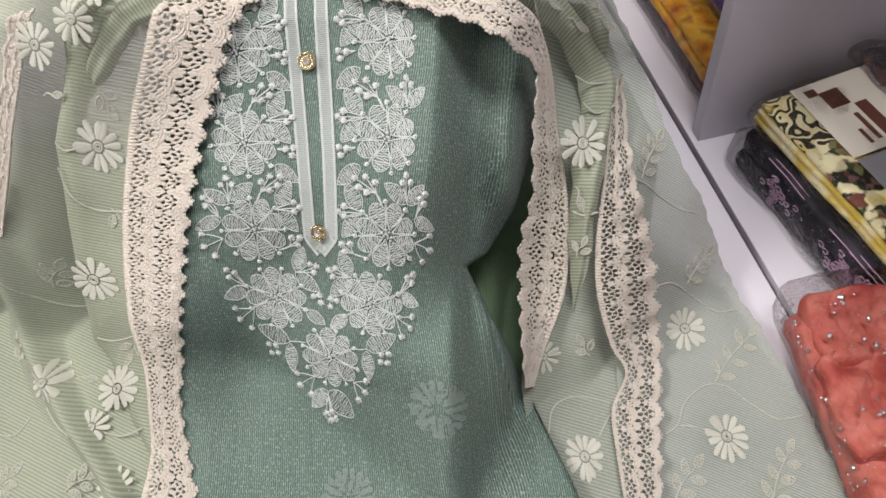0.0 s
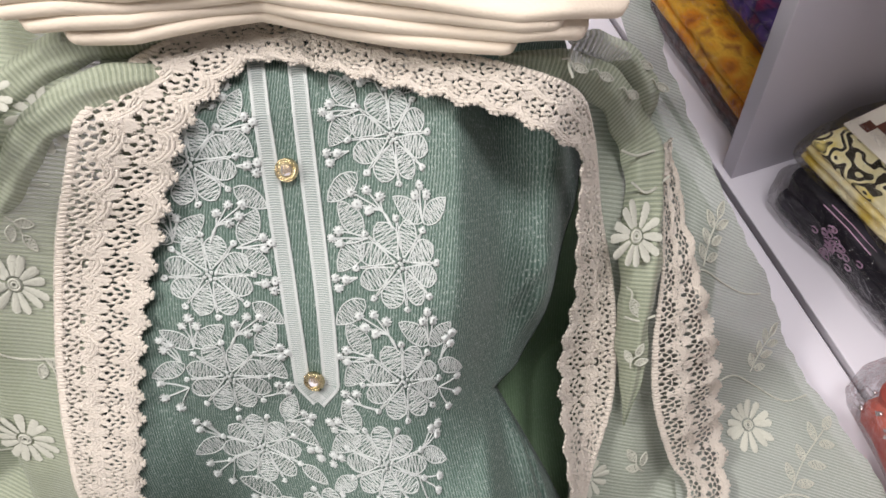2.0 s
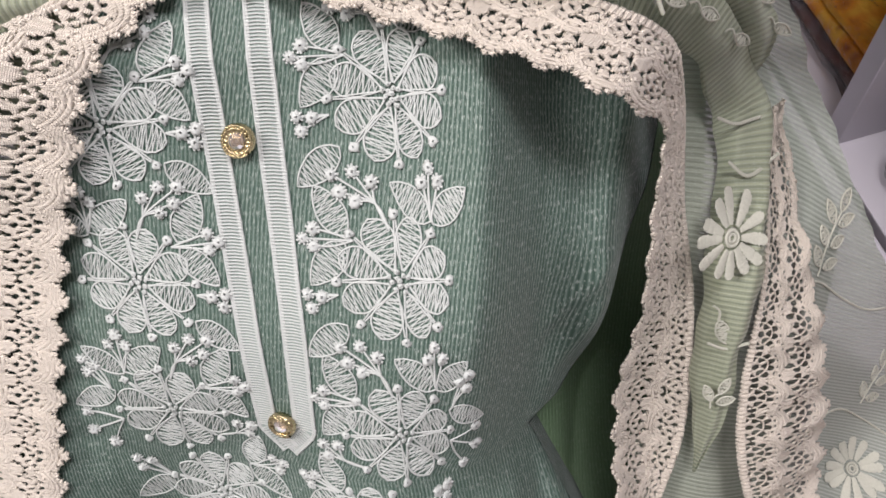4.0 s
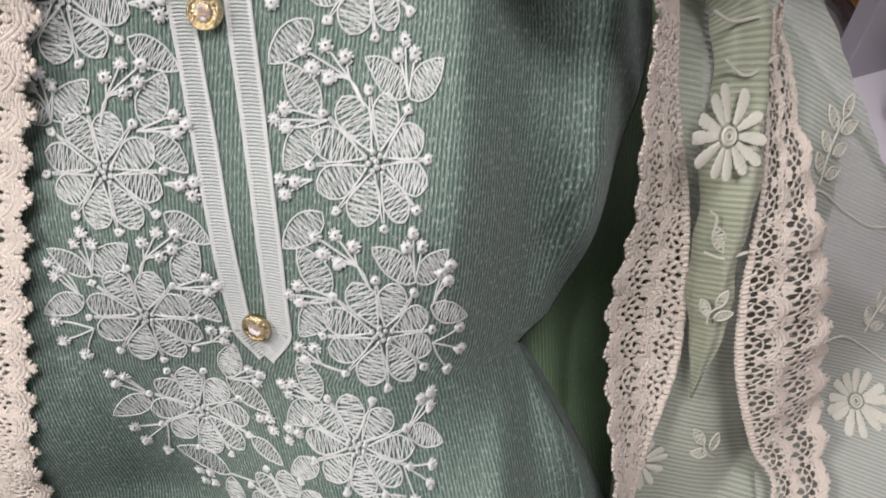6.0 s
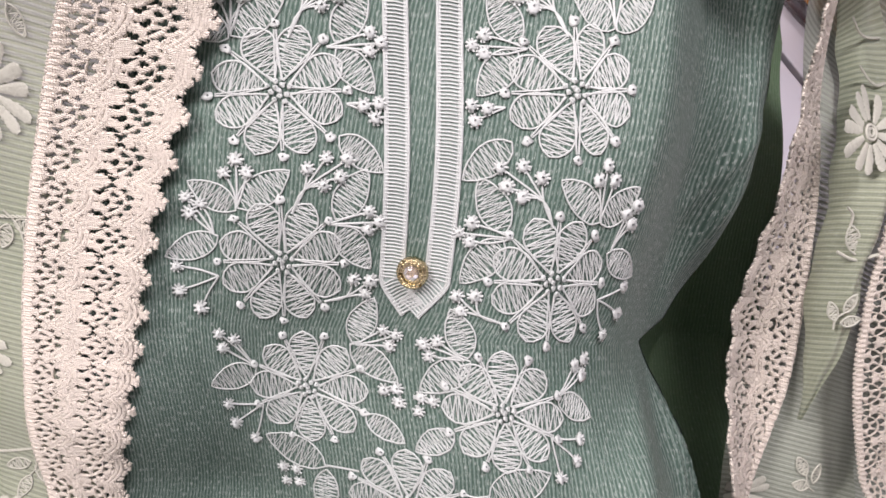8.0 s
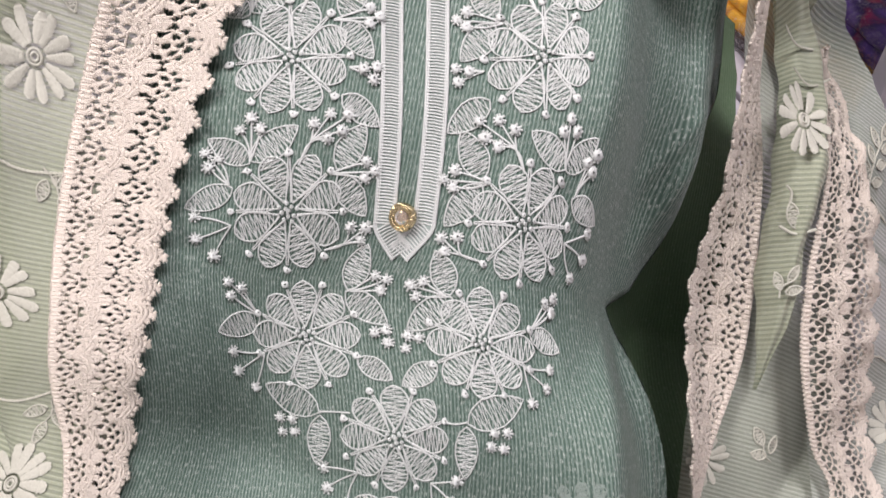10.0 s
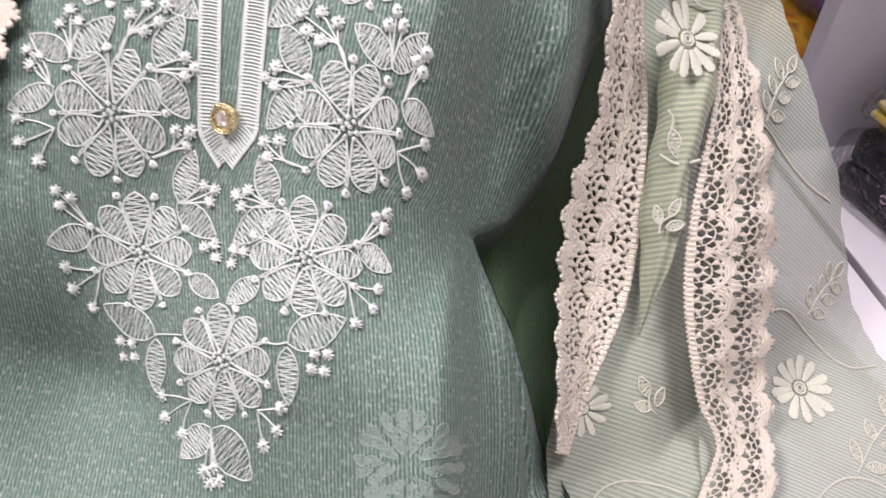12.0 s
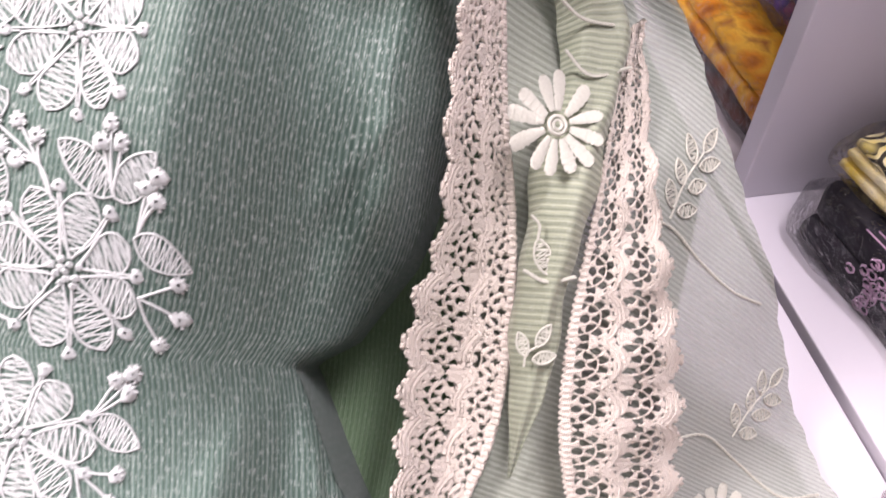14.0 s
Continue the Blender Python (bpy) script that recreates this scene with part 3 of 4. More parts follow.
def band(name, line, half, seed):
    rng = np.random.default_rng(seed)
    p = spline(line, 330)
    t = np.gradient(p, axis=0)
    t /= np.linalg.norm(t, axis=1, keepdims=True)
    w = np.stack([-t[:, 1], t[:, 0]], 1)
    th = Threads()
    for o in (-1, 1):
        th.tube(lay_t(p + w * half * o), 0.0007, 4)
        th.tube(lay_t(p + w * half * o * 0.80), 0.0006, 4)
    i = 0
    while i < len(p):
        a, b = rng.uniform(0.9, 1.15), rng.uniform(0.9, 1.15)
        k = min(len(p) - 1, i + 1)
        th.tube(lay_t(np.array([p[i] - w[i] * half * a, p[i], p[k] + w[k] * half * b])) - np.array([0, 0.0003, 0]), 0.00040, 3)
        i += 2
    part_ob = th.make(name, WHITE_THREAD, kurti, "white ladder-stitched placket band")
    u, v = np.meshgrid(np.linspace(-1, 1, 5), np.arange(len(p)))
    q = p[v.ravel()] + w[v.ravel()] * (half * u.ravel())[:, None]
    mesh_from("band_backing", lay_kurti(0.0006)(q), grid_faces(5, len(p)), None, FAINT_BAND, part_ob)


FAINT_BAND = thread_material("white_net_backing", (0.30, 0.37, 0.34), (0.40, 0.47, 0.44))
band("placket_band", [cp(698, -440), cp(694, -200), cp(690, 0), cp(686, 200), cp(682, 380), cp(684, 404), cp(714, 448)], 0.0046, 400)
band("placket_band", [cp(794, -440), cp(783, -200), cp(774, 0), cp(766, 200), cp(753, 380), cp(748, 404), cp(710, 448)], 0.0048, 401)


def button(a, b):
    """A gold button with a twisted rim and a clear stone."""
    c = lay_kurti(0.0045)(np.array([[a, b]]))[0]
    px = lay_kurti(0.0045)(np.array([[a + 0.01, b]]))[0] - c
    pz = lay_kurti(0.0045)(np.array([[a, b + 0.01]]))[0] - c
    nrm = np.cross(px, pz)
    nrm /= np.linalg.norm(nrm)
    nrm = nrm if nrm[1] < 0 else -nrm
    ex = px / np.linalg.norm(px)
    ez = np.cross(nrm, ex)
    lathe = [(0.0, -0.0040), (0.0050, -0.0040), (0.0066, -0.0022), (0.0069, -0.0004), (0.0064, 0.0010), (0.0054, 0.0013), (0.0046, 0.0005), (0.0040, 0.0008), (0.0, 0.0)]

    def turned(profile, n, wave=0.0):
        v = []
        for k in range(n):
            g = 2 * math.pi * k / n
            for r, h in profile:
                hh = h + (wave * math.sin(17 * g) if r > 0.0045 else 0)
                v.append(c + ex * r * math.cos(g) + ez * r * math.sin(g) + nrm * hh)
        m = len(profile)
        f = [[k * m + j, ((k + 1) % n) * m + j, ((k + 1) % n) * m + j + 1, k * m + j + 1] for k in range(n) for j in range(m - 1)]
        return np.array(v), np.array(f)

    v, f = turned(lathe, 68, 0.00035)
    body = mesh_from("button", v, f, None, GOLD, kurti, True, "gold button with twisted rim and clear stone")
    th = Threads()
    for k in range(2):
        g = np.linspace(0.3, 5.4, 60) + k * 3.0
        rr = 0.0047 + 0.0017 * (g - g[0]) / 5.1
        th.tube(c + np.outer(rr * np.cos(g), ex) + np.outer(rr * np.sin(g), ez) + np.outer(0.0012 + 0.0003 * np.sin(26 * g), nrm), 0.0006, 5)
    th.make("rope_rim", GOLD, body)
    v, f = turned([(0.0, 0.0028), (0.0018, 0.0027), (0.0032, 0.0016), (0.0036, 0.0006), (0.0, -0.0004)], 10)
    mesh_from("stone", v, f, None, CRYSTAL, body, False, "clear faceted stone")


button(*cp(712, 388))
button(*cp(731, -116))

# ---- the scarf with its crochet borders ----
dupatta = thing("dupatta", "pale sage organza scarf with cream crochet lace borders", "scarf", FIRST_VIEW)


def fan_mesh(m, d, period):
    """Crochet fan round (0, 0): m along, d outwards, in metres. Returns height and openness."""
    rho, ang = np.hypot(m, d), np.arctan2(m, np.maximum(d, 1e-6))
    ring = np.floor(rho / 0.0037)
    n = np.maximum(1, np.round(3.0 * (ring + 0.5) * 0.0037 / 0.0043))
    cell = (ang / np.pi + 0.5) * n + (ring % 2) * 0.5
    fa = (cell % 1.0) - 0.5
    fr = (rho / 0.0037) % 1.0 - 0.5
    tri = np.abs(fa) * 1.30 + np.where(ring % 2 == 0, fr, -fr) * 0.50
    open_ = (tri < 0.41) & (np.abs(fr) < 0.37)
    high = 0.35 + 0.45 * np.clip(1.6 * np.abs(fr), 0, 1) + 0.25 * np.clip(2 * np.abs(fa) - 0.4, 0, 1)
    return rho, high, open_


def hole_field(s, w, width, rng_phase):
    """Height of the crochet at (s along, w across 0..1, width in metres); below 0 it is open."""
    period = 0.0215
    ph = (s + rng_phase) / period
    m1 = ((ph % 1.0) - 0.5) * period
    m2 = (((ph + 0.12) % 1.0) - 0.5) * period
    d1, d2 = (w - 0.09) * width, (w - 0.50) * width
    rho1, high1, open1 = fan_mesh(m1, d1, period)
    rho2, high2, open2 = fan_mesh(m2, d2, period)
    upper = d2 > -0.0030 + 0.0030 * np.cos(2 * np.pi * m2 / period)
    rho = np.where(upper, rho2, rho1)
    h = np.where(upper, high2, high1)
    cord = (rho > 0.0122) & (rho < 0.0172)
    h = np.where(cord, 1.15 + 0.45 * np.cos((rho - 0.0122) * 2 * np.pi / 0.00168), h)
    gone = np.where(upper, open2, open1) & ~cord
    # an eyelet where two fans of the inner row meet
    eye = np.hypot(np.abs(m1) - period / 2, d1 - 0.0145)
    gone = np.where(~upper & (eye < 0.0019), True, gone)
    h = np.where(~upper & (eye >= 0.0019) & (eye < 0.0031), 1.2, h)
    filler = (rho >= 0.0172) & (eye >= 0.0031) & ~upper
    gone = gone | (filler & (np.sin(2 * np.pi * s / 0.0036) * np.sin(2 * np.pi * w * width / 0.0036 + 1) > 0.45))
    # heading: a chain of small stitches
    heading = w < 0.10
    h = np.where(heading, 0.9 + 0.5 * np.cos(2 * np.pi * s / 0.0030) * np.cos(np.pi * (w - 0.05) / 0.10), h)
    gone = gone & ~heading
    gone = gone | (w < 0.014 + 0.012 * np.cos(2 * np.pi * s / 0.0030))
    # scalloped rim with picots
    a2 = np.arctan2(m2, np.maximum(d2, 1e-6))
    rim = 0.0182 + 0.0016 * np.clip(np.cos(a2 * 9), 0, 1) * (np.abs(m2) < 0.0075)
    gone = gone | (upper & (rho2 > rim))
    return np.where(gone, -1.0, h)


def lace(name, pairs, depth, lift, phase, cell=0.00052, wave=0.0015, label="", flare=0.0):
    """A crochet border between two lines (scalloped rim first, heading second)."""
    p = spline(pairs, 400)
    mid = (p[:, :2] + p[:, 2:]) / 2
    y = depth(mid[:, 0], mid[:, 1])
    s = np.r_[0, np.cumsum(np.sqrt((np.diff(mid, axis=0) ** 2).sum(1) + np.diff(y) ** 2))]
    n = int(s[-1] / cell)
    at = np.linspace(0, s[-1], n)
    q = np.stack([np.interp(at, s, p[:, k]) for k in range(4)], 1)
    nw = 90
    w = np.linspace(0, 1, nw)
    W, S = np.meshgrid(w, at)
    rim, head = q[:, None, :2], q[:, None, 2:]
    xz = head + (rim - head) * (1.09 * W[..., None])
    x, z = xz[..., 0], xz[..., 1]
    width = 0.044
    h = hole_field(S, W, width, phase)
    base = depth(x, z) - lift - wave * np.sin(2 * np.pi * S / 0.037 + 3 * W) * W - flare * W * W
    yy = base - 0.0012 * np.clip(h, 0, 2)
    verts = np.stack([x.ravel(), yy.ravel(), z.ravel()], 1)
    faces = grid_faces(nw, n)
    keep = (h.ravel()[faces] > 0).sum(1) >= 3
    faces = faces[keep]
    used = np.unique(faces)
    back = np.full(len(verts), -1)
    back[used] = np.arange(len(used))
    uv = np.stack([S.ravel(), W.ravel() * width], 1)
    ob = mesh_from(name, verts[used], back[faces], uv[used], LACE, dupatta, True, label or "cream crochet lace border with scalloped rim")
    m = ob.modifiers.new("thickness", "SOLIDIFY")
    m.thickness, m.offset = 0.0011, 1
    return ob


LACE_L = [(-0.2115, -0.2159, -0.2626, -0.2169), (-0.2268, -0.1821, -0.2627, -0.1827), (-0.2451, -0.1374, -0.2778, -0.1378), (-0.2457, -0.0849, -0.2939, -0.0856), (-0.2274, -0.0294, -0.2829, -0.0297), (-0.2110, 0.0193, -0.2687, 0.0195), (-0.1930, 0.0630, -0.2537, 0.0637), (-0.1758, 0.1034, -0.2387, 0.1042), (-0.1611, 0.1381, -0.2231, 0.1383)]
LACE_ARC = [(-0.1693, 0.1323, -0.2279, 0.1419), (-0.1509, 0.163, -0.2052, 0.1747), (-0.1314, 0.1849, -0.1781, 0.2042), (-0.1107, 0.1998, -0.1447, 0.2182), (-0.0796, 0.1929, -0.082, 0.2264), (-0.0419, 0.1805, -0.0334, 0.2074), (-0.008, 0.1692, 0.0041, 0.1953), (0.0199, 0.1591, 0.0367, 0.183), (0.0444, 0.1447, 0.0607, 0.1705), (0.0658, 0.1317, 0.0713, 0.1536)]
LACE_R1 = [(0.0684, 0.1201, 0.082, 0.1234), (0.068, 0.0844, 0.0923, 0.0832), (0.069, 0.0423, 0.1014, 0.0473), (0.0596, 0.0067, 0.107, 0.0047), (0.0607, -0.0368, 0.1054, -0.0401), (0.0654, -0.0796, 0.0911, -0.0853), (0.072, -0.1207, 0.0804, -0.1227)]
LACE_R2 = [(0.1311, 0.1289, 0.1381, 0.1337), (0.1299, 0.0652, 0.1554, 0.0709), (0.1266, 0.0053, 0.1823, 0.0105), (0.1317, -0.0391, 0.1963, -0.036), (0.1499, -0.0871, 0.2029, -0.0847), (0.1648, -0.1116, 0.2, -0.1097), (0.1492, -0.1426, 0.1951, -0.14), (0.1488, -0.1775, 0.1882, -0.1769), (0.15, -0.2106, 0.1829, -0.21), (0.1497, -0.2475, 0.179, -0.2467)]
LACE_LL = [(-0.3194, 0.1687, -0.2976, 0.1767), (-0.3415, 0.1155, -0.3294, 0.1111), (-0.3704, 0.0666, -0.3533, 0.0659), (-0.41, 0.0108, -0.3896, 0.0106)]
lace("lace_border", LACE_L + LACE_ARC[1:5], torso, 0.008, 0.0)
lace("lace_border", LACE_ARC[4:] + LACE_R1, lambda x, z: drape(x, z) + 0.018 * (1 - step(z, 0.09, 0.14)), 0.012, 0.004)
lace("lace_border", [(c, e, a, g) for a, g, c, e in LACE_R2], shoulder, 0.012, 0.009, wave=0.003)
lace("lace_border", LACE_LL, torso, 0.008, 0.002, wave=0.002)

E1 = [(-0.2685, 0.2122), (-0.2836, 0.1603), (-0.3207, 0.0864), (-0.3304, 0.0103), (-0.3494, -0.0876), (-0.3011, -0.1582), (-0.2449, -0.2186), (-0.2108, -0.2559)]
E1_Z, E1_X = [p[1] for p in E1][::-1], [p[0] for p in E1][::-1]


def left_depth(x, z):
    return torso(x, z) - 0.0045 - 0.006 * bell(x, np.interp(z, E1_Z, E1_X) + 0.02, 0.016) + 0.0034 * ripple(x, z, 38, 22, 0.5) + 0.0016 * ripple(x, z, 90, 40, 1.5)


def left_sheet(u, v):
    z = 0.235 - v * 0.50
    a = np.interp(z, E1_Z, E1_X)
    b = np.interp(z, LEFT_Z, LEFT_X) + 0.004
    a = np.minimum(a, b - 0.006)
    x = a + (b - a) * u
    y = left_depth(x, z) + 0.040 * np.exp(-(x - a) / 0.006)
    y = np.minimum(y, table_depth(x, z) - 0.003)
    return x, y, z, x, z + 0.2 * x


sheet("draped_panel", left_sheet, 60, 160, DUPATTA, dupatta)


def under_depth(x, z):
    e = np.interp(z, E1_Z, E1_X) - x
    y = torso(x, z) + 0.004 + 0.055 * bell(e, 0.0, 0.026) + 0.009 * ripple(x, z, 26, 18, 2.0) + 0.002 * ripple(x, z, 85, 40, 0.7)
    y = y - 0.030 * bell(e, 0.075 + 0.2 * z, 0.016) + 0.024 * bell(e, 0.112 + 0.1 * z, 0.014) - 0.016 * bell(e, 0.165 - 0.15 * z, 0.020)
    return np.minimum(y, table_depth(x, z) - 0.004)


def under_sheet(u, v):
    z = 0.26 - v * 0.56
    right = np.interp(z, E1_Z, E1_X) + 0.014
    x = -0.66 + u * (right + 0.66)
    return x, under_depth(x, z), z, x, z + 0.35 * x


sheet("draped_panel", under_sheet, 110, 120, DUPATTA, dupatta)

PANEL_R = [(0.1233, 0.2372), (0.1327, 0.1945), (0.1477, 0.1587), (0.1672, 0.1283), (0.196, 0.0922), (0.2444, 0.0372), (0.2815, -0.0273), (0.3029, -0.0797), (0.3195, -0.1271), (0.33, -0.1704), (0.3361, -0.207), (0.3396, -0.2466)]
PR_Z, PR_X = [p[1] for p in PANEL_R][::-1], [p[0] for p in PANEL_R][::-1]


def right_depth(x, z):
    y = shoulder(x, z) + 0.0040 * ripple(x, z, 30, 20, 0.8) + 0.0016 * ripple(x, z, 80, 34, 2.2)
    return np.minimum(y, table_depth(x, z) - 0.003)


def right_sheet(u, v):
    z = 0.236 - v * 0.50
    b = np.interp(z, PR_Z, PR_X) + 0.0012 * np.sin(z * 160) + 0.0008 * np.sin(z * 410)
    a = np.interp(z, [-0.30, -0.1, 0.05, 0.15, 0.24], [0.155, 0.16, 0.135, 0.118, 0.095])
    x = a + (b - a) * u
    return x, right_depth(x, z), z, x, z + 0.35 * x


sheet("flat_panel", right_sheet, 70, 150, DUPATTA_SHEER, dupatta, "sheer pale panel with daisies lying over white board")


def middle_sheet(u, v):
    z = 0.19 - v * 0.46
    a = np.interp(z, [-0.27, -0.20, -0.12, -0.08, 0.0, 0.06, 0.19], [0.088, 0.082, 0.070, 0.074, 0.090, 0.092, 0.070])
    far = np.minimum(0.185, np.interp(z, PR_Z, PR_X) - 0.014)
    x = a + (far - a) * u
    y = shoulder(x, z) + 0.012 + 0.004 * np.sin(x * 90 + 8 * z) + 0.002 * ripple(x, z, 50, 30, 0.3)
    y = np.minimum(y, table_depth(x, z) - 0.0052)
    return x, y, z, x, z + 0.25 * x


def middle_depth(x, z):
    y = shoulder(x, z) + 0.012 + 0.004 * np.sin(x * 90 + 8 * z)
    return np.minimum(y, table_depth(x, z) - 0.0052)


sheet("draped_panel", middle_sheet, 50, 130, DUPATTA_SHADED, dupatta)


def roll(path, widths, depth, lift, bulge, mat=None):
    """A soft rolled pleat of cloth along a line."""
    n = 130
    p = spline(path, n)
    t = np.gradient(p, axis=0)
    t /= np.linalg.norm(t, axis=1, keepdims=True)
    wv = np.stack([-t[:, 1], t[:, 0]], 1)
    s = np.linspace(0, 1, n)
    taper = np.clip(np.minimum(s, 1 - s) / 0.16, 0.0, 1.0)
    taper = np.sin(taper * math.pi / 2)
    half = np.interp(s, np.linspace(0, 1, len(widths)), widths) * (0.12 + 0.88 * taper)
    length = np.r_[0, np.cumsum(np.linalg.norm(np.diff(p, axis=0), axis=1))]
    nu = 22
    g, k = np.meshgrid(np.linspace(-1.25, 1.25, nu), np.arange(n))
    g, k = g.ravel(), k.ravel()
    wob = 1 + 0.10 * np.sin(length[k] * 95 + 2 * g) + 0.06 * np.sin(length[k] * 210)
    off = np.sin(g * 1.15) * half[k] * wob
    q = p[k] + wv[k] * off[:, None]
    mid = depth(p[k][:, 0], p[k][:, 1])
    y = mid - lift * (2 * taper[k] - 1) - bulge * np.cos(g * 1.25) * (half[k] / max(widths)) - 0.0012 * np.sin(g * 6 + 30 * length[k])
    uv = np.stack([g * half[k] * 1.3, length[k]], 1)
    return mesh_from("rolled_pleat", np.stack([q[:, 0], y, q[:, 1]], 1), grid_faces(nu, n), uv, mat or DUPATTA, dupatta)


ROLL_R = [(0.0189, 0.1916), (0.0477, 0.1881), (0.0772, 0.1751), (0.0998, 0.1543), (0.117, 0.1303), (0.1196, 0.1009), (0.1163, 0.0623), (0.1146, 0.0168), (0.115, -0.0371)]
ROLL_R2 = [(0.0649, 0.2041), (0.0953, 0.1892), (0.1126, 0.1635), (0.1226, 0.1391)]
ROLL_L = [(-0.1171, 0.2248), (-0.1615, 0.2203), (-0.2043, 0.212), (-0.2356, 0.1963), (-0.2592, 0.1732), (-0.2857, 0.142)]
roll(ROLL_R + [(0.1145, -0.055)], [0.010, 0.011, 0.012, 0.013, 0.014, 0.013, 0.012, 0.010, 0.008, 0.005], shoulder, 0.004, 0.016)
roll(ROLL_R2, [0.008, 0.011, 0.011, 0.006], shoulder, 0.006, 0.015)
roll(ROLL_L, [0.008, 0.009, 0.011, 0.012, 0.011, 0.009], torso, 0.006, 0.013)
roll([(p[0] + 0.012, p[1] - 0.024) for p in ROLL_L[1:]], [0.008, 0.012, 0.012, 0.008], torso, 0.006, 0.010)


def daisy(cx, cz, r, depth, lift, seed, petals=12, mat=None):
    """A satin-stitched daisy: raised ridged petals round a small ring."""
    rng = np.random.default_rng(seed)
    lay = on(depth, lift)
    th = Threads()
    for rr, kk in ((0.17, 0.0009), (0.09, 0.0008)):
        g = np.linspace(0, 2 * math.pi, 17)[:-1]
        th.tube(lay(np.stack([cx + rr * r * np.cos(g), cz + rr * r * np.sin(g)], 1)) - np.array([0, 0.0008, 0]), kk, 4, True)
    ob = th.make("embroidered_daisy", mat or CREAM_THREAD, dupatta, "raised satin-stitched cream daisy")
    for k in range(petals):
        a = k * 2 * math.pi / petals + rng.normal(0, 0.06)
        d, w = np.array([math.cos(a), math.sin(a)]), np.array([-math.sin(a), math.cos(a)])
        ln, hw = r * rng.uniform(0.90, 1.06), r * rng.uniform(0.115, 0.14)
        n, mm = 30, 7
        s, g = np.repeat((np.arange(n) + 0.5) / n, mm), np.tile(np.linspace(-1, 1, mm), n)
        half = hw * (0.42 + 0.62 * np.sin(np.minimum(1.0, s * 1.08) * np.pi * 0.62)) * np.sqrt(np.maximum(0.02, 1 - np.maximum(0, (s - 0.80) / 0.2) ** 2))
        half = half * (1 + 0.07 * np.repeat(rng.standard_normal(n), mm))
        bend = 0.05 * rng.standard_normal() * r * s * s
        q = np.array([cx, cz]) + np.outer(0.25 * r + s * (ln - 0.25 * r), d) + np.outer(half * g + bend, w)
        p = lay(q)
        p[:, 1] -= 0.0004 * np.sqrt(np.maximum(0, 1 - g * g)) + 0.00070 * np.repeat((np.arange(n) % 2) * rng.uniform(0.6, 1.2, n), mm)
        mesh_from("petal", p, grid_faces(mm, n), None, mat or CREAM_THREAD, ob)
    return ob


def vine(points, depth, lift, mat=None):
    """A twisted cord stem."""
    th = Threads()
    n = max(12, int(len(points) * 26))
    p = on(depth, lift)(spline(points, n))
    t = np.gradient(p, axis=0)
    t /= np.linalg.norm(t, axis=1, keepdims=True)
    a = np.cross(t, [0, 1, 0])
    g = np.arange(n) * 0.95
    for o in (0, math.pi):
        q = p + a * (0.00050 * np.sin(g + o))[:, None] + np.array([0, 1, 0]) * (0.0003 * np.cos(g + o))[:, None]
        th.tube(q, 0.00044, 4)
    return th.make("corded_stem", mat or CREAM_THREAD, dupatta)


def leaf_spray(start, end, pairs, length, depth, lift, seed, mat=None):
    """A stem with leaves in pairs."""
    a, b = np.array(start), np.array(end)
    d = (b - a) / np.linalg.norm(b - a)
    ang = math.atan2(d[1], d[0])
    lay = on(depth, lift)
    rng = np.random.default_rng(seed)
    th = Threads()
    th.tube(lay(spline([a, (a + b) / 2 + np.array([-d[1], d[0]]) * 0.002, b], 14)), 0.00055, 4)
    for k in range(pairs):
        q = a + (b - a) * ((k + 0.3) / pairs)
        for o in (-1, 1):
            g = ang + o * rng.uniform(0.75, 1.0)
            petal_lines(th, lay, q + 0.002 * np.array([math.cos(g), math.sin(g)]), g, length * rng.uniform(0.85, 1.1), length * 0.24, rng, 6, 0.0005, 0.00028, 0.9, 0.8)
    petal_lines(th, lay, b, ang, length, length * 0.24, rng, 6, 0.0005, 0.00028, 0.9, 0.8)
    return th.make("embroidered_leaf_spray", mat or CREAM_THREAD, dupatta)


R_LIFT = 0.0007
daisy(0.1077, 0.0814, 0.0195, lambda x, z: shoulder(x, z) - 0.020, 0.0012, 501, 12)
daisy(0.2305, -0.0759, 0.0195, right_depth, R_LIFT, 502, 13)
daisy(0.2492, -0.1645, 0.0195, right_depth, R_LIFT, 503, 13)
daisy(0.1240, -0.1813, 0.0180, middle_depth, R_LIFT, 504, 13)
daisy(0.0902, -0.0967, 0.0170, middle_depth, R_LIFT, 505, 12)
daisy(0.2780, -0.2050, 0.0150, right_depth, -0.0006, 506, 12, DUPATTA)
leaf_spray((0.168, 0.060), (0.180, 0.090), 3, 0.012, right_depth, R_LIFT, 510)
leaf_spray((0.232, -0.032), (0.252, -0.006), 3, 0.013, right_depth, R_LIFT, 511)
leaf_spray((0.249, -0.121), (0.288, -0.082), 3, 0.012, right_depth, R_LIFT, 512)
leaf_spray((0.196, -0.210), (0.216, -0.188), 2, 0.014, right_depth, R_LIFT, 513)
leaf_spray((0.274, -0.214), (0.298, -0.176), 3, 0.013, right_depth, R_LIFT, 514)
leaf_spray((0.135, -0.098), (0.128, -0.088), 1, 0.013, middle_depth, R_LIFT, 515)
vine([(0.196, -0.163), (0.208, -0.155), (0.218, -0.138), (0.238, -0.125), (0.258, -0.125), (0.275, -0.138), (0.295, -0.150), (0.318, -0.147)], right_depth, R_LIFT)
vine([(0.207, -0.156), (0.222, -0.157), (0.238, -0.162)], right_depth, R_LIFT)
vine([(0.158, 0.058), (0.172, 0.056), (0.192, 0.045), (0.212, 0.036), (0.232, 0.033)], right_depth, R_LIFT)
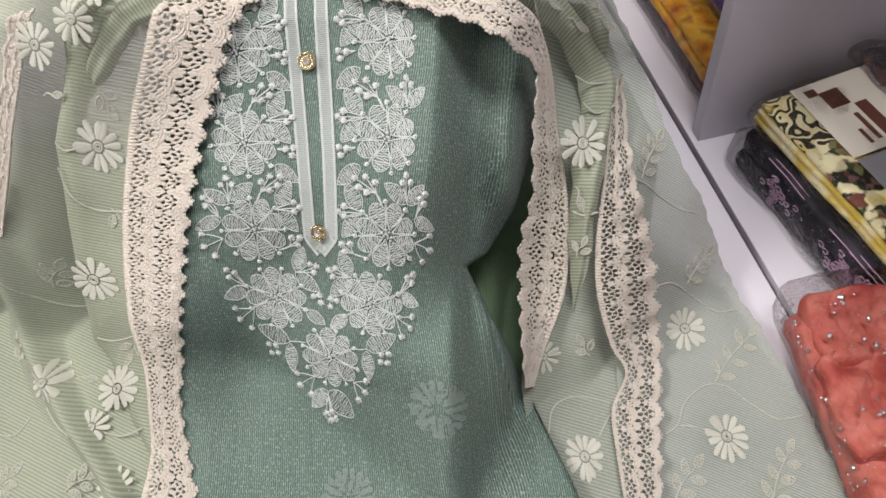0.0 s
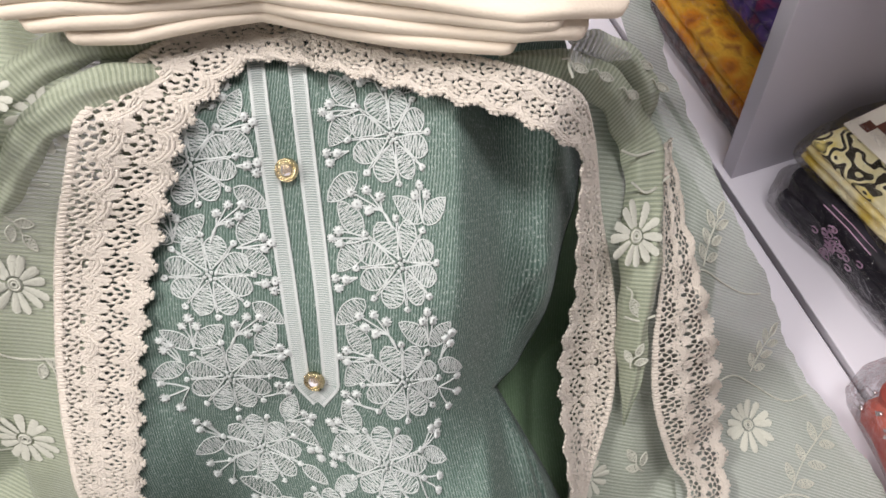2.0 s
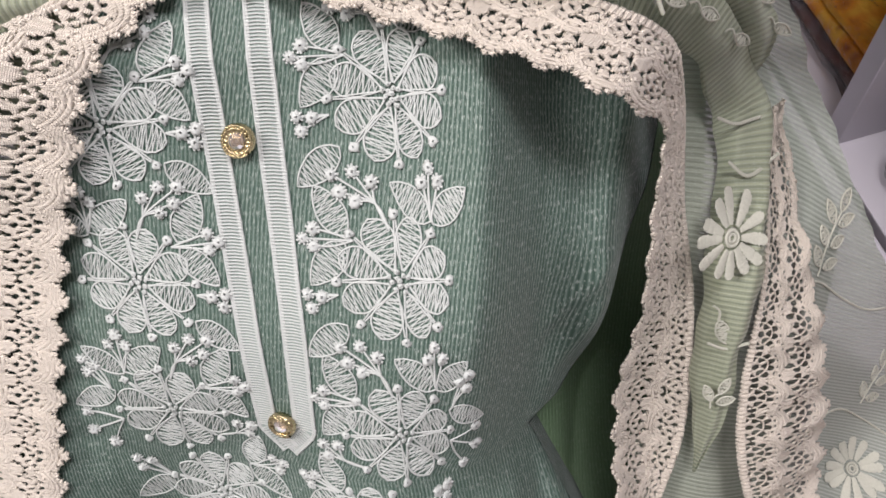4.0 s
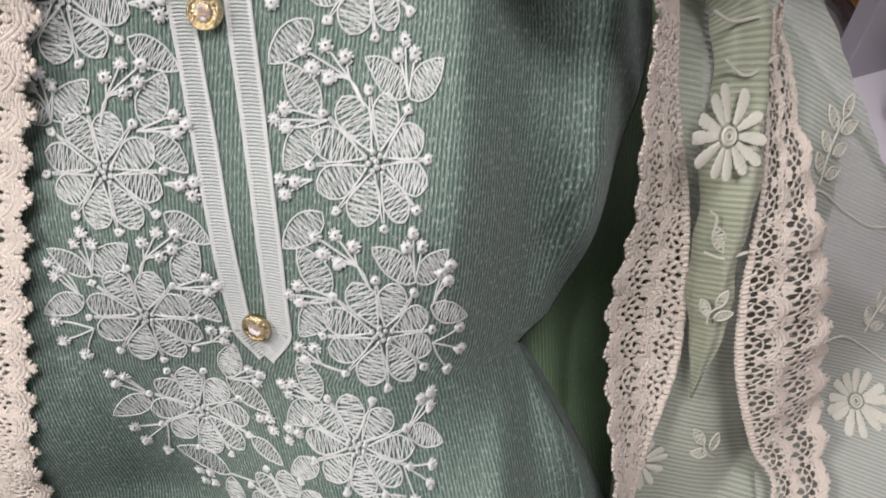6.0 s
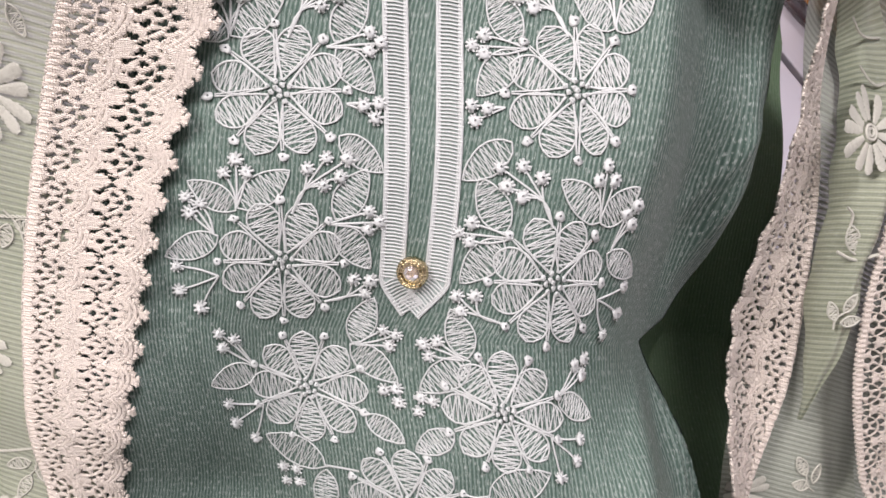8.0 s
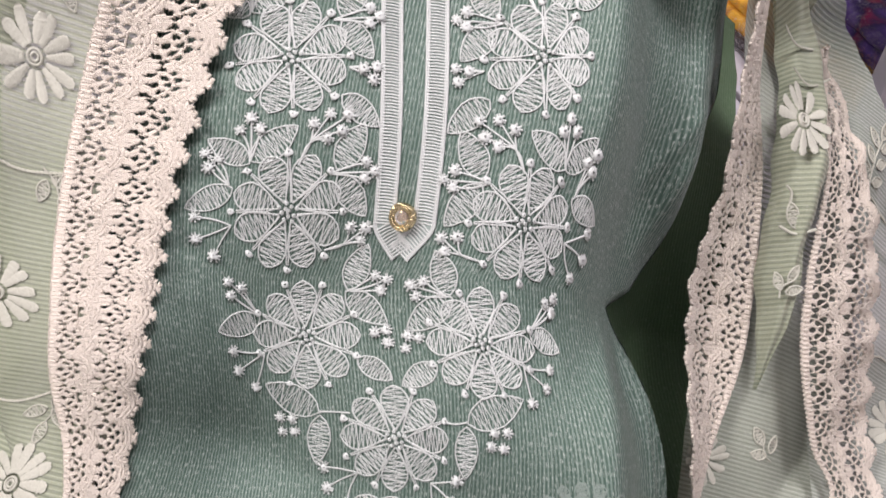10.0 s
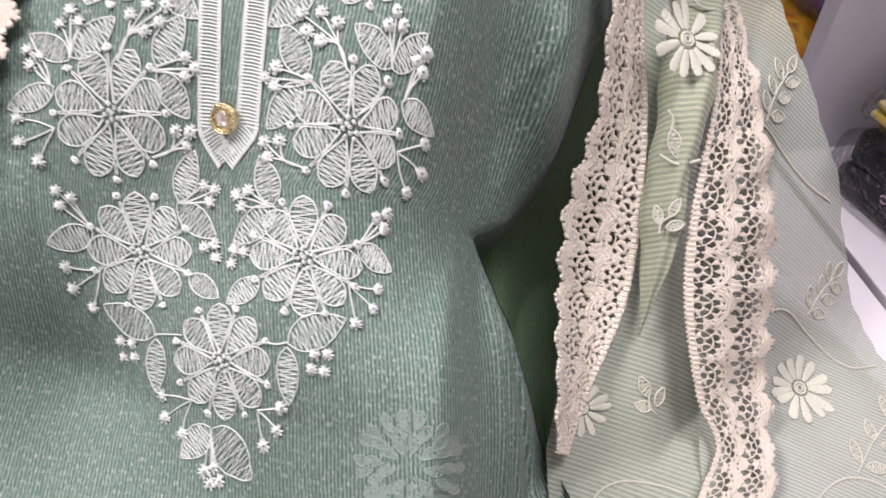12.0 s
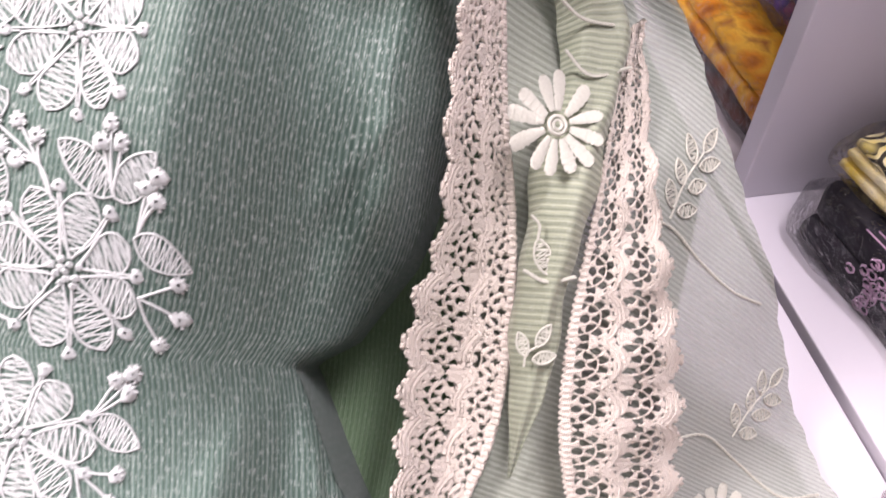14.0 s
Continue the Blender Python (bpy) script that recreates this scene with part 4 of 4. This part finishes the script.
vine([(0.196, -0.035), (0.215, -0.032), (0.238, -0.045), (0.262, -0.060), (0.284, -0.058)], right_depth, R_LIFT)
vine([(0.094, -0.165), (0.100, -0.145), (0.115, -0.136), (0.135, -0.136), (0.152, -0.140)], middle_depth, R_LIFT)
vine([(0.139, -0.166), (0.150, -0.150), (0.160, -0.143)], middle_depth, R_LIFT)
L_LIFT = 0.0007
daisy(-0.2723, 0.0807, 0.0205, left_depth, L_LIFT, 520, 13)
daisy(-0.3104, -0.0275, 0.0205, left_depth, L_LIFT, 521, 13)
daisy(-0.3085, -0.1323, 0.0205, left_depth, L_LIFT, 522, 14)
daisy(-0.3261, -0.1654, 0.0170, left_depth, L_LIFT, 523, 12)
daisy(-0.2248, 0.1740, 0.0195, left_depth, L_LIFT, 524, 12)
daisy(-0.2900, -0.2120, 0.0170, left_depth, L_LIFT, 525, 12)
vine([(-0.307, 0.084), (-0.300, 0.078), (-0.288, 0.080)], left_depth, L_LIFT)
vine([(-0.311, 0.066), (-0.306, 0.045), (-0.290, 0.033), (-0.262, 0.031)], left_depth, L_LIFT)
vine([(-0.272, 0.172), (-0.264, 0.150), (-0.246, 0.140), (-0.232, 0.138)], left_depth, L_LIFT)
vine([(-0.330, -0.085), (-0.315, -0.088), (-0.290, -0.082)], left_depth, L_LIFT)
vine([(-0.312, -0.170), (-0.295, -0.172), (-0.275, -0.164)], left_depth, L_LIFT)
leaf_spray((-0.276, 0.034), (-0.270, 0.020), 1, 0.013, left_depth, L_LIFT, 530)
leaf_spray((-0.296, -0.088), (-0.300, -0.100), 1, 0.013, left_depth, L_LIFT, 531)
leaf_spray((-0.262, 0.122), (-0.256, 0.110), 1, 0.012, left_depth, L_LIFT, 532)
leaf_spray((-0.335, -0.215), (-0.318, -0.205), 2, 0.013, left_depth, L_LIFT, 533)
leaf_spray((-0.308, 0.118), (-0.300, 0.118), 0, 0.010, left_depth, L_LIFT, 534)
daisy(-0.3760, -0.1260, 0.0190, under_depth, L_LIFT, 560, 12)
daisy(-0.4350, -0.2300, 0.0190, under_depth, L_LIFT, 561, 12)
leaf_spray((-0.372, -0.036), (-0.362, -0.020), 2, 0.013, under_depth, L_LIFT, 562)
leaf_spray((-0.356, -0.126), (-0.346, -0.126), 0, 0.012, under_depth, L_LIFT, 563)
leaf_spray((-0.404, -0.222), (-0.392, -0.206), 2, 0.014, under_depth, L_LIFT, 564)
leaf_spray((-0.420, -0.112), (-0.416, -0.092), 2, 0.013, under_depth, L_LIFT, 565)
vine([(-0.420, -0.016), (-0.396, -0.040), (-0.369, -0.056), (-0.346, -0.056)], under_depth, L_LIFT)
vine([(-0.374, -0.150), (-0.358, -0.166), (-0.343, -0.172)], under_depth, L_LIFT)
vine([(-0.430, -0.150), (-0.418, -0.170), (-0.400, -0.174), (-0.390, -0.160)], under_depth, L_LIFT)
daisy(-0.2620, 0.1620, 0.0160, left_depth, 0.016, 540, 12)
daisy(-0.2450, 0.1830, 0.0150, left_depth, 0.020, 541, 11)
daisy(-0.3000, 0.1500, 0.0170, left_depth, 0.010, 542, 12)
vine([(0.098, 0.128), (0.110, 0.124), (0.124, 0.126)], shoulder, 0.0205)
vine([(0.106, 0.110), (0.118, 0.104), (0.134, 0.112)], shoulder, 0.0205)
vine([(0.104, 0.030), (0.114, 0.027), (0.126, 0.030)], shoulder, 0.0165)
leaf_spray((0.110, -0.006), (0.114, 0.002), 1, 0.010, shoulder, 0.018, 543)
leaf_spray((0.104, 0.050), (0.108, 0.042), 0, 0.014, shoulder, 0.016, 544)
for px, pz, sd in ((0.052, 0.187, 550), (0.070, 0.180, 551), (0.090, 0.166, 552), (0.100, 0.186, 553), (0.112, 0.170, 554)):
    leaf_spray((px, pz), (px + 0.006, pz - 0.003), 0, 0.011, shoulder, 0.021, sd)
vine([(0.060, 0.196), (0.056, 0.184), (0.058, 0.176)], shoulder, 0.0205)


# ---- folded cream cloth lying over the neckline ----
trousers = thing("folded_trousers", "neatly folded cream cotton trousers lying across the neckline", "trousers", FIRST_VIEW)
CREAM_EDGE = [(-0.2422, 0.2171), (-0.1699, 0.2143), (-0.1057, 0.2226), (-0.0335, 0.2059), (0.0256, 0.1942), (0.0627, 0.1954)]
CE_X, CE_Z = [p[0] for p in CREAM_EDGE], [p[1] for p in CREAM_EDGE]


def fold_layer(k, x0, x1, rise, near):
    """One folded layer, rounded at its front edge."""

    def fn(u, v):
        x = x0 + (x1 - x0) * u
        zf = np.interp(x, CE_X, CE_Z) + rise + 0.0015 * np.sin(x * 40 + k)
        corner = np.minimum(1, np.minimum((x - x0), (x1 - x)) / 0.006)
        zf = zf + 0.006 * (1 - np.sqrt(np.clip(corner, 0, 1)))
        g = np.clip(v / 0.3, 0, 1) * math.pi
        back = np.maximum(v - 0.3, 0) / 0.7 * 0.20
        th = 0.0042
        z = zf + th - th * np.sin(g) + back
        mid = drape(x, zf) - near
        y = mid + th * np.cos(g) * 1.25 + 0.30 * back + 0.0012 * np.sin(x * 55 + k * 2)
        under = v < 0.001
        z = np.where(under, zf + 0.12, z)
        y = np.where(under, mid + th + 0.04, y)
        return x, y, z, x, z

    sheet("folded_layer", fn, 90, 34, CREAM_CLOTH, trousers)


for k, (x0, x1, rise, near) in enumerate(((-0.205, 0.027, -0.006, 0.028), (-0.225, 0.064, -0.001, 0.036), (-0.236, 0.050, 0.004, 0.043), (-0.238, 0.086, 0.009, 0.051))):
    fold_layer(k, x0, x1, rise, near)

# ---- the padded form that carries the dress ----


def form_sheet(u, v):
    z = 0.34 - v * 0.56
    x = -0.235 + u * 0.225
    rim = np.minimum(np.minimum(u, 1 - u) / 0.16, np.minimum(v, 1 - v) / 0.12)
    y = torso(x, z) + 0.022 + 0.16 * np.maximum(0, 1 - rim) ** 2
    y = np.minimum(np.where(rim < 0.02, 9, y), table_depth(x, z) - 0.001)
    p = fit_depth(np.stack([x, y, z], 1))
    return p[:, 0], p[:, 1], p[:, 2], x, z


form = sheet("dress_form", form_sheet, 50, 80, FORM, None)
form.matrix_world = FIRST_VIEW
tagged(form, "padded sloping dress form standing on the white table under the dress", "dress form")

# ---- table, shelf and room ----
SHELF = pose(0.301, 0.63, 0, 0, 0, 8.6)


def box(name, lo, hi, mat, parent=None, bevel=0.002, label=""):
    bm = bmesh.new()
    bmesh.ops.create_cube(bm, size=1)
    lo, hi = Vector(lo), Vector(hi)
    for v in bm.verts:
        v.co = Vector(((v.co[i] + 0.5) * (hi[i] - lo[i]) + lo[i]) for i in range(3))
    if bevel:
        bmesh.ops.bevel(bm, geom=bm.edges[:], offset=bevel, segments=2, affect="EDGES", profile=0.6)
    me = bpy.data.meshes.new(name)
    bm.to_mesh(me)
    bm.free()
    me.materials.append(mat)
    ob = new(name, me)
    ob.parent = parent
    if label:
        tagged(ob, label)
    return ob


table = thing("display_table", "white laminate display table under the dress", "table", SHELF)
box("tabletop", (-1.25, -1.1, -0.03), (-0.0125, 0.9, 0.0), BOARD, table, 0.0015)
for x in (-1.2, -0.09):
    for y in (-1.05, 0.82):
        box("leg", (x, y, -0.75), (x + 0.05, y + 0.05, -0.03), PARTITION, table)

shelf = thing("shelf_unit", "white laminate shelf unit with upright grey-white partition", "shelf", SHELF)
box("shelf_board", (-0.0065, -1.1, -0.03), (0.46, 0.9, 0.001), BOARD, shelf, 0.0015)
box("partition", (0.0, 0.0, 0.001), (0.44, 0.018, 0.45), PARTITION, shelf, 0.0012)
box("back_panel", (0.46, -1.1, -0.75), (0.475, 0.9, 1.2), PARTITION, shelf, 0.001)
box("upper_board", (0.02, -1.1, 0.45), (0.46, 0.9, 0.468), BOARD, shelf, 0.0015)
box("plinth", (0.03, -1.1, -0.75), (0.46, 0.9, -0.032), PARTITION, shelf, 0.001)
# Dark strip added in the open gap, its shade put into the colour
box("gap_shade_strip", (-0.0125, -1.1, -0.028), (-0.0065, 0.9, -0.010), DARK_GAP, shelf, 0)

box("floor", (-3, -3, -0.85), (3, 3, -0.75), FLOOR, None, 0)
tagged(bpy.data.objects["floor"], "grey floor", "floor", kind="structure")
box("ceiling", (-3, -3, 2.35), (3, 3, 2.45), WALL, None, 0)
tagged(bpy.data.objects["ceiling"], "white ceiling", "ceiling", kind="structure")
for nm, lo, hi in (("wall_north", (-3, 2.9, -0.75), (3, 3, 2.35)), ("wall_south", (-3, -3, -0.75), (3, -2.9, 2.35)), ("wall_east", (2.9, -2.9, -0.75), (3, 2.9, 2.35)), ("wall_west", (-3, -2.9, -0.75), (-2.9, 2.9, 2.35))):
    tagged(box(nm, lo, hi, WALL, None, 0), "plain pale wall", "wall", kind="structure")

# ---- packets of folded cloth ----


def slab(name, lo, hi, mat, parent, seed, lump=0.004, round_=0.010, label="", flap=0.0):
    """A soft folded slab with rounded, uneven sides."""
    bm = bmesh.new()
    bmesh.ops.create_cube(bm, size=1)
    bmesh.ops.subdivide_edges(bm, edges=bm.edges[:], cuts=21, use_grid_fill=True)
    lo, hi = np.array(lo), np.array(hi)
    c, half = (lo + hi) / 2, (hi - lo) / 2
    for v in bm.verts:
        p = np.array(v.co) * 2 * half
        r = min(round_, half[2] * 0.95)
        q = np.clip(p, -(half - r), half - r)
        d = p - q
        n = np.linalg.norm(d)
        if n > 1e-9:
            p = q + d / n * min(n, r)
        w = Vector(p * 22 + seed * 7.3)
        k = noise.noise(w) + 0.6 * noise.noise(w * 2.7)
        top = 1.0 if p[2] > -half[2] * 0.8 else 0.0
        p = p + np.array([lump * 0.5 * noise.noise(w + Vector((9, 0, 0))), lump * 0.5 * noise.noise(w + Vector((0, 9, 0))), lump * k * top])
        v.co = Vector(p + c)
    me = bpy.data.meshes.new(name)
    bm.to_mesh(me)
    bm.free()
    me.polygons.foreach_set("use_smooth", [True] * len(me.polygons))
    me.materials.append(mat)
    ob = new(name, me)
    ob.parent = parent
    if label:
        tagged(ob, label)
    return ob


def film(lo, hi, parent, seed):
    """The clear sleeve round a packet, with a loose crinkled flap."""
    ob = slab("plastic_sleeve", lo, hi, PLASTIC, parent, seed, 0.009, 0.016, "clear crinkled plastic sleeve")
    return ob


def packet(name, label, m, size, layers, seed, group="packets on the shelf"):
    """layers: (material, thickness, inset)."""
    ob = thing(name, label, "packet", m, group)
    z = 0.002
    for k, (mat, t, inset) in enumerate(layers):
        slab("folded_cloth", (inset, -size[1] + inset * 0.4, z), (size[0], -inset * 0.5, z + t), mat, ob, seed + k, min(0.0035, t * 0.25), min(0.008, t * 0.5))
        z += t * 0.93
    film((-0.009, -size[1] - 0.010, 0.0), (size[0] + 0.008, 0.009, z + 0.002), ob, seed + 20)
    return ob, z


black, bz = packet("black_packet", "black cloth with pink embroidery folded in clear plastic", SHELF @ pose(0.021, -0.040, 0.001, 0, 0, 7), (0.21, 0.205), ((BLACK_PRINT, 0.022, 0.0), (BLACK_PRINT, 0.030, 0.004)), 3)
yellow, yz = packet("yellow_floral_packet", "yellow and black floral cloth folded in clear plastic with cream label", SHELF @ pose(0.033, -0.034, 0.001 + bz + 0.006, 0, 0, 8), (0.20, 0.245), ((YELLOW_EDGE, 0.008, 0.0), (YELLOW_EDGE, 0.008, 0.002), (YELLOW_PRINT, 0.009, 0.004)), 11)


def pink_spray(cy, seed):
    rng = np.random.default_rng(seed)
    th = Threads()
    for k in range(30):
        a = rng.uniform(0, 6.28)
        r = rng.uniform(0.002, 0.032)
        y, z = cy + r * math.cos(a), 0.026 + 0.022 * math.sin(a) * r / 0.032
        g = np.linspace(0, 5.5, 9)
        th.tube(np.stack([np.full(9, -0.0015 + 0.002 * rng.random()), y + 0.0035 * np.cos(g), z + 0.0028 * np.sin(g)], 1), 0.0008, 3)
    for x in (0.004, 0.010):
        th.tube(np.array([[x, cy - 0.03, 0.050], [x, cy, 0.0515], [x, cy + 0.03, 0.050]]), 0.0006, 3)
    th.make("pink_embroidery", PINK_THREAD, black, "pink looped thread embroidery")


for cy, sd in ((-0.075, 77), (-0.175, 78), (-0.205, 79)):
    pink_spray(cy, sd)
box("label_card", (0.036, -0.107, yz + 0.0035), (0.198, -0.004, yz + 0.0050), CARD, yellow, 0.0004, "cream paper label card")
for nm, lo, hi, mt in (("label_mark", (0.046, -0.022), (0.058, -0.012), BROWN_INK), ("label_mark", (0.058, -0.044), (0.080, -0.020), BROWN_INK), ("label_line", (0.082, -0.094), (0.096, -0.046), BROWN_INK), ("label_line", (0.072, -0.096), (0.077, -0.058), BROWN_INK), ("label_line", (0.062, -0.098), (0.066, -0.078), BROWN_INK), ("grey_strip", (0.036, -0.215), (0.196, -0.111), GREY_CARD)):
    box(nm, (*lo, yz + 0.0051), (*hi, yz + 0.0056), mt, yellow, 0)

packet("orange_packet", "orange and rust printed cloth folded in clear plastic", SHELF @ pose(0.030, 0.41, 0.001), (0.30, 0.38), ((MAROON_PRINT, 0.014, 0.0), (ORANGE_PRINT, 0.018, 0.002), (ORANGE_PRINT, 0.014, 0.006)), 31)
packet("purple_packet", "purple and navy printed cloth folded in clear plastic", SHELF @ pose(0.075, 0.40, 0.055), (0.26, 0.37), ((PURPLE_PRINT, 0.016, 0.0), (PURPLE_PRINT, 0.018, 0.004)), 41)
packet("maroon_packet", "dark maroon printed cloth folded in clear plastic", SHELF @ pose(0.150, -0.015, 0.001 + bz + yz + 0.016), (0.2, 0.05), ((MAROON_PRINT, 0.012, 0.0),), 47)

coral = thing("coral_packet", "coral red sequinned cloth crumpled in clear plastic", "packet", pose(0.300, 0.398, 0.004, 0, 0, 1), "packets on the shelf")
slab("folded_cloth", (0.006, -0.34, 0.0), (0.25, -0.012, 0.034), CORAL, coral, 51, 0.012, 0.016)
slab("folded_cloth", (0.016, -0.085, 0.026), (0.25, -0.014, 0.056), CORAL, coral, 52, 0.016, 0.014)
slab("folded_cloth", (0.010, -0.17, 0.024), (0.075, -0.075, 0.050), CORAL, coral, 53, 0.018, 0.012)
slab("folded_cloth", (0.070, -0.24, 0.026), (0.25, -0.080, 0.058), CORAL, coral, 55, 0.018, 0.014)
slab("folded_cloth", (0.022, -0.33, 0.024), (0.24, -0.20, 0.048), CORAL, coral, 56, 0.018, 0.014)
film((-0.001, -0.36, 0.0), (0.27, 0.004, 0.064), coral, 54)
rng = np.random.default_rng(5)
th = Threads()
for k in range(150):
    x, y = rng.uniform(0.02, 0.24), rng.uniform(-0.32, -0.02)
    top = 0.056 if y > -0.085 else (0.058 if x > 0.07 and y > -0.24 else 0.050)
    th.knot(np.array([x, y, top + 0.002 * rng.standard_normal()]), rng.uniform(0.0014, 0.0030), rng, 1.0)
for k in range(150):
    x, y = rng.uniform(0.02, 0.24), rng.uniform(-0.33, -0.02)
    th.knot(np.array([x, y, 0.058 + 0.005 * rng.random()]), rng.uniform(0.0010, 0.0020), rng, 1.0)
for k in range(60):
    th.knot(np.array([0.006 + 0.005 * rng.random(), rng.uniform(-0.32, -0.02), rng.uniform(0.010, 0.045)]), rng.uniform(0.0012, 0.0024), rng, 1.0)
th.make("sequins", SILVER_SEQUIN, coral, "small silver sequins")
